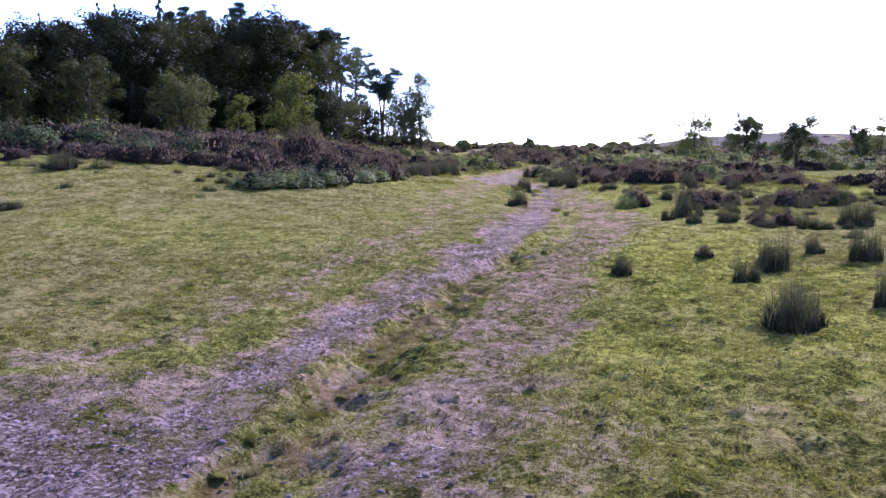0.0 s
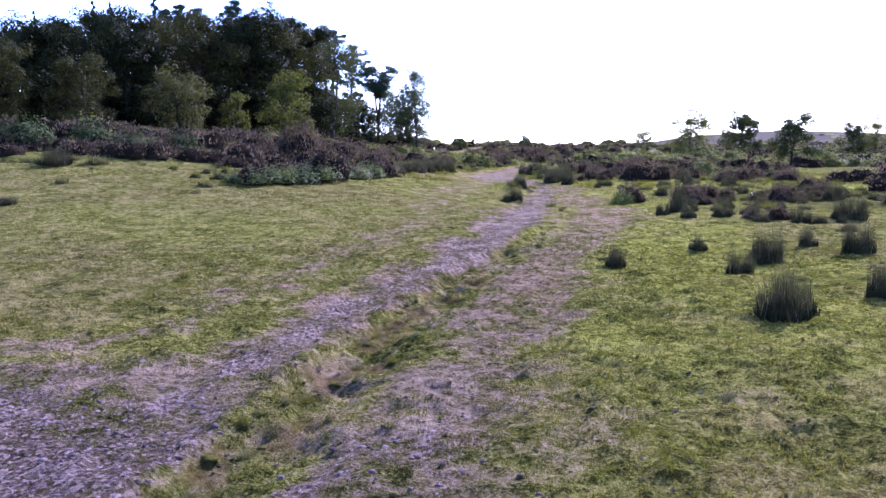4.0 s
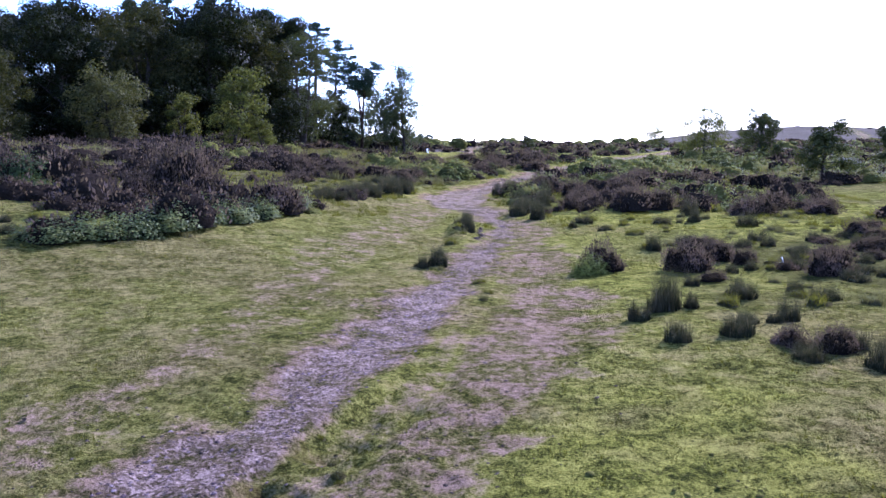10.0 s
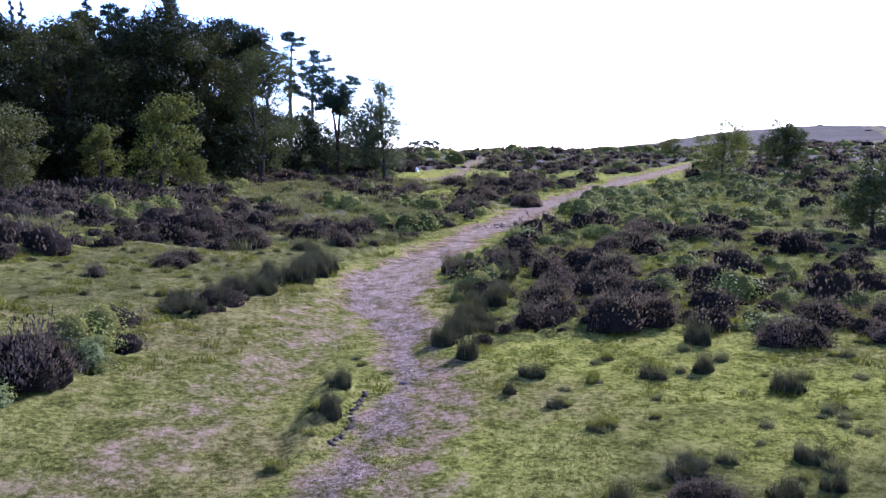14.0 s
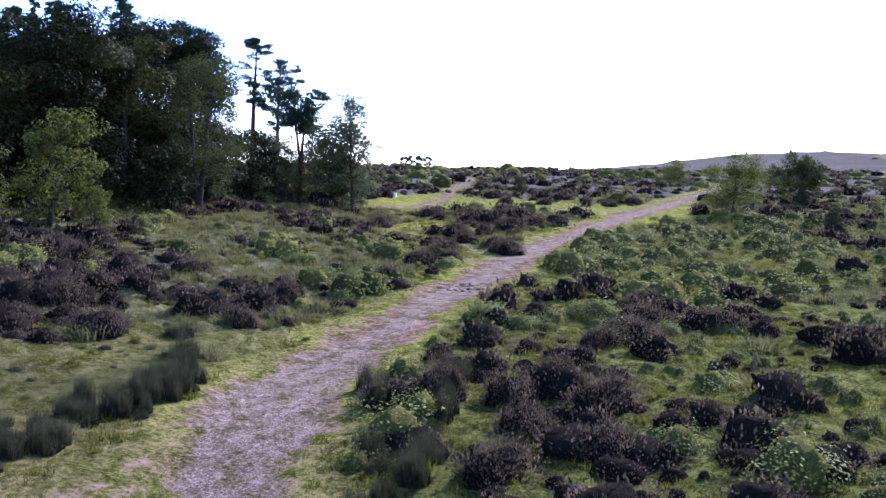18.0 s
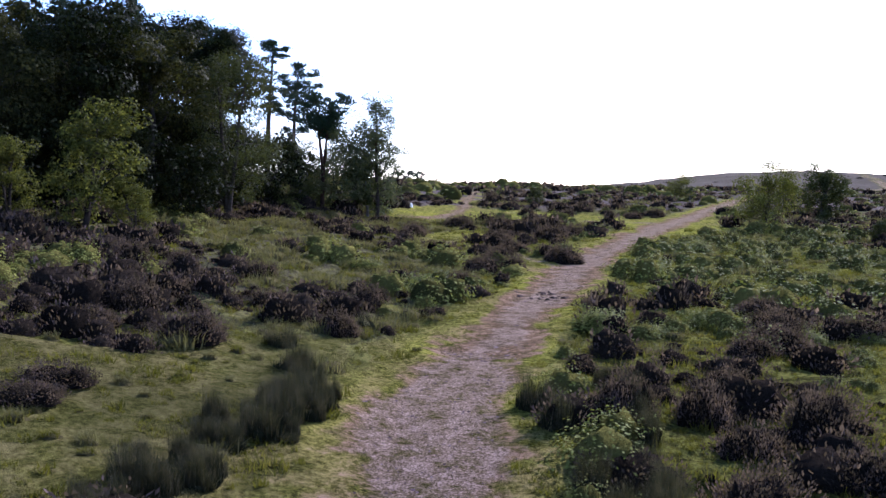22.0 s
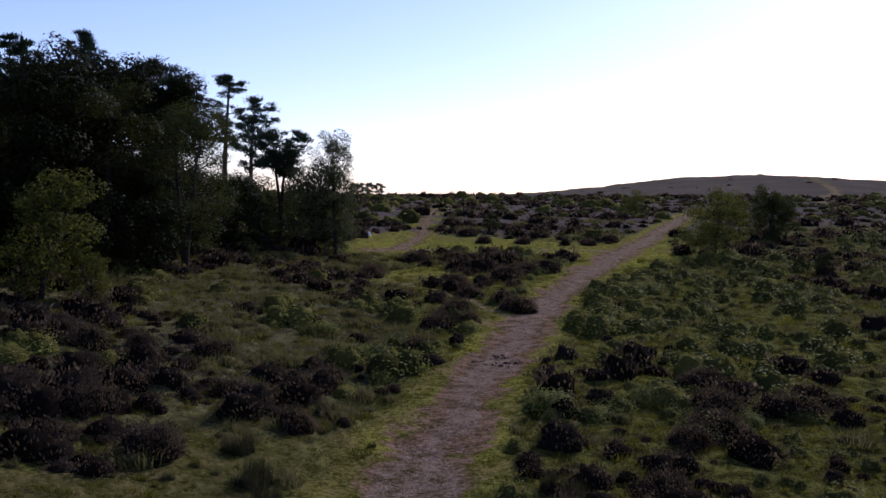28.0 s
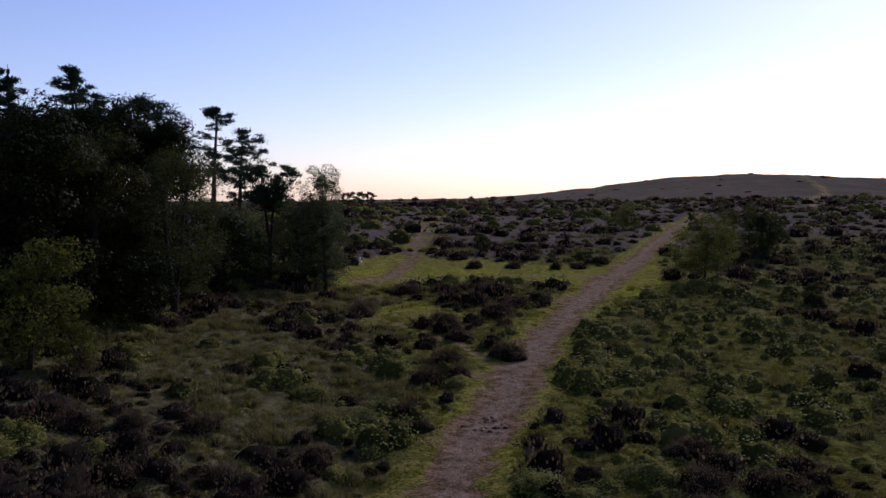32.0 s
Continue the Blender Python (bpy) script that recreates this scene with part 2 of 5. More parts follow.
def ground_material():
    """Turf, heath floor, bare earth, gravel and rusty mud, mixed by what grows where; far moor by distance."""
    m, n, l, p = material("ground")
    tex = n.new("ShaderNodeTexCoord").outputs["Object"]
    attr = {}
    for key in ("heath", "bare", "gravel", "rust", "far", "lush", "coarse", "tan"):
        a = n.new("ShaderNodeAttribute")
        a.attribute_name = key
        attr[key] = a.outputs["Fac"]

    def blend(*terms):
        out = None
        for v, k in terms:
            w = maths(n, l, "MULTIPLY", v, k)
            out = w if out is None else maths(n, l, "ADD", out, w)
        return out

    grain = noise_tex(n, l, 34.0, 6.0, 0.85, tex).outputs["Fac"]
    fine = noise_tex(n, l, 7.0, 8.0, 0.72, tex).outputs["Fac"]
    mid = noise_tex(n, l, 1.6, 6.0, 0.6, tex).outputs["Fac"]
    broad = noise_tex(n, l, 0.22, 4.0, 0.55, tex).outputs["Fac"]
    tex_mix = blend((grain, 0.46), (fine, 0.34), (mid, 0.2))
    turf_r = ramp(n, [(0.445, (0.005, 0.005, 0.002)), (0.475, (0.0348, 0.0348, 0.00696)), (0.515, (0.09048, 0.08816, 0.0174)), (0.56, (0.174, 0.1543, 0.04176))])
    l.new(tex_mix, turf_r.inputs[0])
    dry_r = ramp(n, [(0.445, (0.007, 0.005, 0.003)), (0.485, (0.04872, 0.03944, 0.01276)), (0.565, (0.1624, 0.1299, 0.04756))])
    l.new(tex_mix, dry_r.inputs[0])
    dry = maths(n, l, "MULTIPLY", maths(n, l, "SUBTRACT", maths(n, l, "ADD", mid, broad), 0.92), 5.0, True)
    turf = mix_rgb(n, l, dry, turf_r.outputs[0], dry_r.outputs[0])
    lush_r = ramp(n, [(0.445, (0.007, 0.008, 0.003)), (0.485, (0.058, 0.06148, 0.00928)), (0.56, (0.1914, 0.1833, 0.029))])
    l.new(tex_mix, lush_r.inputs[0])
    turf = mix_rgb(n, l, attr["lush"], turf, lush_r.outputs[0])
    coarse_r = ramp(n, [(0.4, (0.007, 0.007, 0.003)), (0.48, (0.024, 0.0225, 0.008)), (0.6, (0.06, 0.053, 0.021))])
    l.new(blend((mid, 0.5), (fine, 0.5)), coarse_r.inputs[0])
    turf = mix_rgb(n, l, attr["coarse"], turf, coarse_r.outputs[0])
    heath_r = ramp(n, [(0.38, (0.006, 0.005, 0.003)), (0.46, (0.024, 0.023, 0.007)), (0.54, (0.075, 0.075, 0.016)), (0.66, (0.135, 0.122, 0.034))])
    l.new(blend((mid, 0.45), (fine, 0.55)), heath_r.inputs[0])
    # far moor: purple-brown heather, with the glare over it put into the colour
    far_glare_r = ramp(n, [(0.3, (0.027, 0.02, 0.023)), (0.5, (0.052, 0.039, 0.042)), (0.68, (0.086, 0.066, 0.064))])
    l.new(blend((mid, 0.55), (noise_tex(n, l, 0.05, 5.0, 0.6, tex).outputs["Fac"], 0.45)), far_glare_r.inputs[0])
    heath = mix_rgb(n, l, attr["far"], heath_r.outputs[0], far_glare_r.outputs[0])
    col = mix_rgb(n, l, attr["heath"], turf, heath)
    bare_r = ramp(n, [(0.44, (0.008, 0.0055, 0.0045)), (0.475, (0.04176, 0.029, 0.01972)), (0.52, (0.09976, 0.06844, 0.04756)), (0.57, (0.1798, 0.1276, 0.09512))])
    l.new(blend((mid, 0.2), (fine, 0.35), (grain, 0.45)), bare_r.inputs[0])
    blotch = blend((fine, 0.4), (mid, 0.48), (grain, 0.12))

    def ragged_edge(value, wild):
        """A cover that breaks up into patches where it is thin."""
        v = maths(n, l, "ADD", maths(n, l, "SUBTRACT", maths(n, l, "MULTIPLY", value, 2.0), 1.0), maths(n, l, "MULTIPLY", maths(n, l, "SUBTRACT", blotch, 0.5), wild))
        return maths(n, l, "ADD", maths(n, l, "MULTIPLY", v, 1.6), 0.5, True)

    bare_tan = mix_rgb(n, l, 1.0, bare_r.outputs[0], (1.12, 1.0, 0.9), "MULTIPLY")
    col = mix_rgb(n, l, ragged_edge(attr["bare"], 4.6), col, mix_rgb(n, l, attr["tan"], bare_r.outputs[0], bare_tan))
    vor = n.new("ShaderNodeTexVoronoi")
    vor.inputs["Scale"].default_value = 30.0
    l.new(tex, vor.inputs["Vector"])
    stone_tone = blend((vor.outputs["Color"], 0.26), (grain, 0.22), (fine, 0.3), (mid, 0.26))
    grav_r = ramp(n, [(0.42, (0.008, 0.005, 0.0045)), (0.48, (0.03248, 0.02088, 0.01972)), (0.54, (0.07192, 0.04872, 0.04524)), (0.62, (0.174, 0.1241, 0.116))])
    l.new(stone_tone, grav_r.inputs[0])
    tan_r = ramp(n, [(0.38, (0.018, 0.012, 0.009)), (0.47, (0.062, 0.042, 0.029)), (0.55, (0.132, 0.092, 0.067)), (0.66, (0.27, 0.197, 0.155))])
    l.new(stone_tone, tan_r.inputs[0])
    col = mix_rgb(n, l, ragged_edge(attr["gravel"], 4.2), col, mix_rgb(n, l, attr["tan"], grav_r.outputs[0], tan_r.outputs[0]))
    col = mix_rgb(n, l, attr["rust"], col, mix_rgb(n, l, fine, (0.02, 0.013, 0.008), (0.12, 0.068, 0.028)))
    l.new(col, p.inputs["Base Color"])
    p.inputs["Roughness"].default_value = 0.9
    p.inputs["Specular IOR Level"].default_value = 0.0
    # the nap of short grass
    p.inputs["Sheen Weight"].default_value, p.inputs["Sheen Roughness"].default_value = 0.06, 0.5
    p.inputs["Sheen Tint"].default_value = (0.6, 0.62, 0.15, 1)
    b = n.new("ShaderNodeBump")
    b.inputs["Strength"].default_value, b.inputs["Distance"].default_value = 1.0, 0.06
    l.new(blend((fine, 0.5), (grain, 0.8), (maths(n, l, "MULTIPLY", vor.outputs["Distance"], attr["gravel"]), 0.4)), b.inputs["Height"])
    l.new(b.outputs[0], p.inputs["Normal"])
    return m


GROUND = ground_material()

# ---- mesh helpers ----
def mesh_from(name, verts, tris, mats):
    """A mesh of triangles from arrays."""
    verts, tris = np.asarray(verts, np.float32), np.asarray(tris, np.int32)
    me = bpy.data.meshes.new(name)
    me.vertices.add(len(verts))
    me.vertices.foreach_set("co", verts.ravel())
    me.loops.add(tris.size)
    me.loops.foreach_set("vertex_index", tris.ravel())
    me.polygons.add(len(tris))
    me.polygons.foreach_set("loop_start", np.arange(0, tris.size, 3, dtype=np.int32))
    me.update(calc_edges=True)
    for mt in mats:
        me.materials.append(mt)
    return me


def join(pieces):
    """Several (verts, tris) as one."""
    vs, ts, k = [], [], 0
    for v, t in pieces:
        vs.append(v)
        ts.append(np.asarray(t) + k)
        k += len(v)
    return np.concatenate(vs), np.concatenate(ts)


def part(name, data, mat, parent, label="", smooth=False):
    me = mesh_from(name, *data, [mat])
    if smooth:
        me.polygons.foreach_set("use_smooth", np.ones(len(me.polygons), bool))
    ob = new(name, me)
    ob.parent = parent
    return tagged(ob, label)


def tube(points, radii, sides=6):
    """A tapered round stem along points."""
    pts, rad = np.asarray(points, float), np.asarray(radii, float)
    way = np.gradient(pts, axis=0)
    way /= np.linalg.norm(way, axis=1)[:, None] + 1e-9
    side = np.cross(way, np.where(np.abs(way[:, :1]) < 0.9, (1.0, 0, 0), (0, 1.0, 0)))
    side /= np.linalg.norm(side, axis=1)[:, None] + 1e-9
    up = np.cross(way, side)
    a = np.linspace(0, 2 * np.pi, sides, endpoint=False)
    ring = pts[:, None] + rad[:, None, None] * (np.cos(a)[None, :, None] * side[:, None] + np.sin(a)[None, :, None] * up[:, None])
    n, t = len(pts), []
    for i in range(n - 1):
        for j in range(sides):
            p, q, r, s = i * sides + j, i * sides + (j + 1) % sides, (i + 1) * sides + (j + 1) % sides, (i + 1) * sides + j
            t += [(p, q, r), (p, r, s)]
    t += [((n - 1) * sides, (n - 1) * sides + j, (n - 1) * sides + j + 1) for j in range(1, sides - 1)]
    return ring.reshape(-1, 3), np.array(t)


def unit(rng, n):
    v = rng.normal(size=(n, 3))
    return v / np.linalg.norm(v, axis=1)[:, None]


def leaves(rng, centres, size, long=1.6, along=None, spread=1.0, face=None):
    """A small lozenge leaf at each centre; along: the way its length lies, loosely; face: the way its upper side looks, loosely."""
    n = len(centres)
    size = np.broadcast_to(size, (n,)) * rng.uniform(0.6, 1.3, n)
    d = unit(rng, n) if along is None else along + spread * unit(rng, n)
    if face is not None:
        face = face + spread * unit(rng, n)
        d = np.cross(face, d)
    d /= np.linalg.norm(d, axis=1)[:, None] + 1e-9
    w = np.cross(d, unit(rng, n)) if face is None else np.cross(d, face)
    w /= np.linalg.norm(w, axis=1)[:, None] + 1e-9
    d, w = d * (size * long / 2)[:, None], w * (size / 2)[:, None]
    v = np.stack([centres - d, centres + w, centres + d, centres - w], 1).reshape(-1, 3)
    k = np.arange(n)[:, None] * 4
    return v, np.concatenate([k + (0, 1, 2), k + (0, 2, 3)])


def blades(rng, bases, height, lean, width, segs=3):
    """Thin tapering blades that rise and bend over."""
    n = len(bases)
    h = np.broadcast_to(height, (n,))
    a = rng.uniform(0, 2 * np.pi, n)
    out = np.stack([np.cos(a), np.sin(a), 0 * a], 1) if np.ndim(lean) == 0 else lean
    bend = rng.uniform(0.1, 1.0, n) * (lean if np.ndim(lean) == 0 else 1.0)
    side = np.stack([-out[:, 1], out[:, 0], 0 * a], 1)
    side /= np.linalg.norm(side, axis=1)[:, None] + 1e-9
    turn = rng.uniform(-1, 1, n)[:, None]
    side = side + turn * np.stack([out[:, 0], out[:, 1], 0 * a], 1)
    rows = []
    for i in range(segs):
        f = i / segs
        c = bases + np.outer(h * f * (1 - 0.25 * f * np.minimum(bend, 1)), (0, 0, 1)) + out * (h * bend * f * f)[:, None]
        w = side * (width * (1 - f) / 2)
        rows += [c - w, c + w]
    tip = bases + np.outer(h * (1 - 0.25 * np.minimum(bend, 1)), (0, 0, 1)) + out * (h * bend)[:, None]
    v = np.stack(rows + [tip], 1)
    m = 2 * segs + 1
    t = []
    for i in range(segs - 1):
        t += [(2 * i, 2 * i + 1, 2 * i + 3), (2 * i, 2 * i + 3, 2 * i + 2)]
    t.append((2 * segs - 2, 2 * segs - 1, 2 * segs))
    return v.reshape(-1, 3), (np.arange(n)[:, None, None] * m + np.array(t)[None]).reshape(-1, 3)


def ball(rng, rings=5, sides=9, rough=0.15):
    """A lumpy closed half-round body of radius 1, standing on its flat side."""
    v, t = [], []
    for i in range(rings):
        e = (i / rings) * np.pi / 2
        for j in range(sides):
            a = 2 * np.pi * j / sides
            r = 1 + rough * rng.normal()
            v.append((r * np.cos(e) * np.cos(a), r * np.cos(e) * np.sin(a), r * np.sin(e) - 0.12 * (i == 0)))
    v.append((0, 0, 1))
    for i in range(rings - 1):
        for j in range(sides):
            p, q = i * sides + j, i * sides + (j + 1) % sides
            t += [(p, q, q + sides), (p, q + sides, p + sides)]
    t += [((rings - 1) * sides + j, (rings - 1) * sides + (j + 1) % sides, rings * sides) for j in range(sides)]
    return np.array(v), np.array(t)


def value_noise(x, y, size, seed):
    """Smooth noise from -1 to 1 with bumps of about the given size."""
    gx, gy = np.asarray(x, float) / size + 1000.5, np.asarray(y, float) / size + 1000.5
    ix, iy = np.floor(gx).astype(np.int64), np.floor(gy).astype(np.int64)
    fx, fy = gx - ix, gy - iy
    fx, fy = fx * fx * (3 - 2 * fx), fy * fy * (3 - 2 * fy)

    def h(i, j):
        k = (i * 374761393 + j * 668265263 + seed * 974711) & 0x7FFFFFFF
        k = ((k ^ (k >> 13)) * 1274126177) & 0x7FFFFFFF
        return ((k ^ (k >> 16)) & 0xFFFF) / 32767.5 - 1

    return (h(ix, iy) * (1 - fx) + h(ix + 1, iy) * fx) * (1 - fy) + (h(ix, iy + 1) * (1 - fx) + h(ix + 1, iy + 1) * fx) * fy


# ---- the lie of the land ----
HX, HY, HL, HR, HD, HH, CR = 187.9, 507.5, 65.2, 111.1, 70.8, 13.6, 0.029
PROFILE_Y = np.array([-3000., -400., -60., 0., 10., 22., 40., 62., 78., 110., 136., 150., 163., 240., 320., 420., 800., 3500.])
PROFILE_Z = np.array([-60., -6., -1.2, 0.15, 0.42, 0.75, 1.25, 2.05, 2.45, 3.7, 4.9, 5.6, 6.4, 8.74, 9.87, 10.18, 3.66, -60.])
def ground_z(x, y):
    """The height of the land, without its small bumps."""
    x, y = np.asarray(x, float), np.asarray(y, float)
    z = sum(np.interp(y + d, PROFILE_Y, PROFILE_Z) for d in (-8, -4, 0, 4, 8)) / 5
    spread = np.where(x < HX, HL, HR)
    hill = HH * np.exp(-0.5 * (((x - HX) / spread) ** 2 + ((y - HY) / HD) ** 2))
    cross = -CR * np.clip(x - 12, 0, 80) * np.clip((y - 60) / 100, 0, 1) * np.clip((330 - y) / 150, 0, 1)
    rise = np.clip((y - 18) / 24, 0, 1)
    bank = 0.15 * np.clip(2.5 - x, 0, 18.5) * rise * rise * (3 - 2 * rise) * np.clip((260 - y) / 110, 0, 1)
    return z + hill + cross + bank


def line_at(line, x, y):
    """Distance from a line of (x, y, half width), the half width there, and the side (right positive)."""
    best, wide, side = np.full(np.shape(x), 1e9), np.ones(np.shape(x)), np.ones(np.shape(x))
    for (ax, ay, aw), (bx, by, bw) in zip(line[:-1], line[1:]):
        dx, dy = bx - ax, by - ay
        f = np.clip(((x - ax) * dx + (y - ay) * dy) / (dx * dx + dy * dy), 0, 1)
        ox, oy = x - ax - f * dx, y - ay - f * dy
        d = np.hypot(ox, oy)
        near = d < best
        best, wide = np.where(near, d, best), np.where(near, aw + f * (bw - aw), wide)
        side = np.where(near, np.sign(ox * dy - oy * dx), side)
    return best, wide, side


def soft(v, a, b):
    f = np.clip((v - a) / (b - a), 0, 1)
    return f * f * (3 - 2 * f)


TRACK = [(-3.6, 2, .7), (-2.9, 4.4, .6), (-2.3, 6.2, .5), (-1.8, 8.6, .42), (-1.3, 10.4, .4), (-.7, 12.6, .4), (.1, 14.9, .4), (.9, 18.2, .5), (2.1, 23.4, .58),
         (3.1, 28.5, .58), (4.2, 34.5, .55), (5.0, 38.4, .4), (5.1, 42.2, .4), (4.6, 47, .6), (3.4, 51.6, 1.3), (3.3, 56.4, 1.6), (4.6, 63.6, 1.15)]
PATH_UP = [(4.6, 63.6, 1.4), (6.3, 70, 1.45), (8.2, 76.6, 1.45), (10.2, 83, 1.5), (12.6, 91, 1.5), (15.6, 100, 1.55), (20.3, 112, 1.7), (25.8, 125, 1.9), (32.8, 140, 1.6), (43.3, 165, 1.7), (54.3, 191.5, 1.5), (80, 246, 1.4)]
LEFT_WAY = [(-8, 6.5, .9), (-4.5, 8.5, .6), (-3.2, 9.7, .5), (-2.5, 13.2, .4), (-2, 15.8, .4), (-1.1, 19.5, .5), (0, 27, .8), (.3, 33.8, 1.0), (1.1, 39.8, .9), (2.3, 46.8, .9), (3.3, 53, 1.3)]
RIGHT_WAY = [(-.7, 2, .5), (-.2, 5.3, .55), (.4, 8, .55), (1.1, 10.7, .55), (1.8, 14.7, .5), (3.2, 19.1, .75), (4.6, 23.6, .95), (5.2, 27, .9), (5.1, 30.6, .7), (5.7, 36, .55), (5.8, 43, .4)]
DITCH = [(-1.9, 3, .3), (-1.3, 5.6, .35), (-1, 6.7, .35), (-.8, 8.3, .35), (-.4, 9.8, .32), (0, 11.4, .3), (.6, 14.2, .3), (1.8, 18.1, .3), (2.8, 21, .25), (3.6, 25, .1)]
FORK = [(-1, 122, 1), (2.9, 128.6, 1.5), (4.6, 136, 1.1), (5.8, 145, 1.0), (6.6, 165, 1.1), (8.3, 189.6, 1.2), (11.6, 234, 1.2), (18, 292, 1.2)]
LINK = [(2.9, 127.4, .9), (12.8, 127.8, .8), (22.6, 130, .8), (28, 129, 1)]
SPUR = [(10.6, 88, .5), (9.2, 91.6, .45), (8.2, 95.2, .4), (5.4, 100.4, .4), (1.5, 106, .3)]
HILL_PATH = [(128, 285, 2), (150, 330, 2.5), (172, 364, 4), (186, 392, 3.5), (197, 421, 3), (212, 468, 2.5)]

# Open turf, as outlines on the plan.
LAWNS = [
    [(-90, -80), (60, -80), (60, 10), (30, 17), (21, 25), (18.5, 33), (20, 40), (20, 45.5), (17.6, 44.2), (15.6, 45.4), (13.4, 46.2), (11, 46.8), (8.6, 45.4), (6.6, 43.4), (5.4, 47), (6, 52), (5.6, 58), (5.9, 63), (3.6, 64), (2.4, 66),
     (.8, 59.2), (-.9, 50.7), (-2.1, 46.6), (-2.9, 43.6), (-2.3, 41.5), (-3.2, 38.5), (-5, 32.6), (-7.3, 30.8), (-8.5, 33), (-9.2, 36.3), (-11.2, 34.8), (-13.6, 32.4), (-16.5, 31), (-40, 24), (-90, 20)],
    [(-1.4, 50), (-3.4, 44.5), (-5, 43.5), (-8, 39), (-8.8, 36.5), (-10, 41), (-9.3, 49.8), (-8.6, 53.2), (-7.8, 58.3), (-4.6, 59), (-2.6, 62.8), (1.2, 64.6), (.2, 59.5)],
    [(-3, 123), (3, 121), (8.4, 126.5), (15, 126), (21.5, 124.5), (23.5, 118.5), (26, 116), (30.5, 116), (35, 129), (36.5, 147), (33, 143), (30, 138), (23.4, 138), (19, 140), (13.5, 143.5), (8.5, 143.5), (7.5, 150), (2.5, 150), (-1.5, 139)],
    [(0.5, 101.5), (1.1, 109), (4, 112), (7.2, 113.4), (8.5, 109), (10.5, 107), (9.9, 102.9), (7.5, 100.4), (4.5, 102.5)],
    [(19, 46), (23.5, 44), (27, 51), (33, 62), (30, 66), (25, 60)],
    [(48, 108), (62, 112), (66, 119), (54, 118)],
]


def inside(outline, x, y):
    hit = np.zeros(np.shape(x), bool)
    for (ax, ay), (bx, by) in zip(outline, outline[1:] + outline[:1]):
        cross = (ay > y) != (by > y)
        hit ^= cross & (x < (bx - ax) * (y - ay) / (by - ay + 1e-12) + ax)
    return hit


def land(x, y):
    """What covers the ground at a place: heath, bare, gravel, rust, far, lush (0 to 1) and the relief of the tracks."""
    x, y = np.asarray(x, float), np.asarray(y, float)
    wx, wy = x + 0.9 * value_noise(x, y, 2.3, 1) + 0.3 * value_noise(x, y, 0.6, 5), y + 0.9 * value_noise(x, y, 2.3, 2)
    turf = np.zeros(np.shape(x))
    for outline in LAWNS:
        turf = np.maximum(turf, inside(outline, wx, wy))
    rag = 0.35 * value_noise(x, y, 0.5, 3) + 0.4 * value_noise(x, y, 1.9, 4)
    d_tr, w_tr, s_tr = line_at(TRACK, x, y)
    d_up, w_up, s_up = line_at(PATH_UP, x, y)
    d_lw, w_lw, _ = line_at(LEFT_WAY, x, y)
    d_rw, w_rw, _ = line_at(RIGHT_WAY, x, y)
    d_di, w_di, s_di = line_at(DITCH, x, y)
    d_fk, w_fk, _ = line_at(FORK, x, y)
    d_lk, w_lk, _ = line_at(LINK, x, y)
    d_sp, w_sp, _ = line_at(SPUR, x, y)
    d_hp, w_hp, _ = line_at(HILL_PATH, x, y)
    verge = np.maximum.reduce([soft(-(d_up - w_up) + rag, -1.3 - 0.5 * (s_up < 0), -0.6), soft(-(d_fk - w_fk) + 4 * rag, -3.2, -1.5) * np.maximum(1 - soft(y, 141, 148), 0.9 * soft(value_noise(x, y, 7, 44), 0.0, 0.4)), soft(-(d_lk - w_lk) + rag, -2, -1), soft(-(d_tr - w_tr) + rag, -2, -0.8)])
    turf = np.maximum(turf, verge)
    gravel = np.maximum.reduce([
        0.6 * soft(-(d_tr - w_tr * (1 - 0.55 * soft(y, 6, 9) * (1 - soft(y, 11, 15)))) + 0.7 * rag, -0.45, 0.3), 0.68 * soft(-(d_up - 0.72 * w_up) + 1.1 * rag, -0.5, 0.7),
        0.5 * soft(-(d_fk - 0.5 * w_fk) + 0.8 * rag, -0.5, 0.4), 0.62 * soft(-(d_lk - w_lk) + rag, -0.4, 0.5), 0.5 * soft(-(d_sp - w_sp), -0.3, 0.3),
        0.75 * soft(-(d_hp - 0.4 * w_hp) + 2 * rag, -1.2, 0.5), 0.66 * soft(-np.hypot((x + 4.4) / 1.9, y - 5.7) + rag, -2.8, -1.0), 0.5 * soft(-np.hypot(x + 0.2, y - 5.6) + 0.5 * rag, -0.9, -0.1)])
    bare = np.maximum.reduce([
        0.6 * soft(-(d_tr - w_tr * (1 - 0.3 * soft(y, 6, 9) * (1 - soft(y, 11, 15)))) + rag, -0.95, 0.1), (0.52 - 0.12 * soft(y, 14, 24)) * soft(-(d_lw - w_lw) + rag, -0.8, 0.4), (0.58 - 0.04 * soft(y, 14, 24)) * soft(-(d_rw - 1.15 * w_rw) + 1.1 * rag, -0.9, 0.3),
        0.6 * soft(-np.hypot((x + 4.4) / 2.4, y - 6.2) + 1.3 * rag, -3.5, -1.8),
        0.75 * soft(-(d_up - 0.9 * w_up) + 1.4 * rag, -0.9, 0.2), 0.72 * soft(-(d_fk - 0.75 * w_fk) + 1.3 * rag, -0.7, 0.4), 0.45 * soft(-np.hypot((x - 9.2) / 1.6, (y - 80) / 8) + rag, -1.3, -0.5), 0.4 * soft(-np.hypot((x - 2.0) / 2.2, (y - 50) / 5) + 0.6 * rag, -1.2, -0.4)])
    ditch_in = soft(-(d_di - w_di), -0.25, 0.1)
    off = d_di * s_di
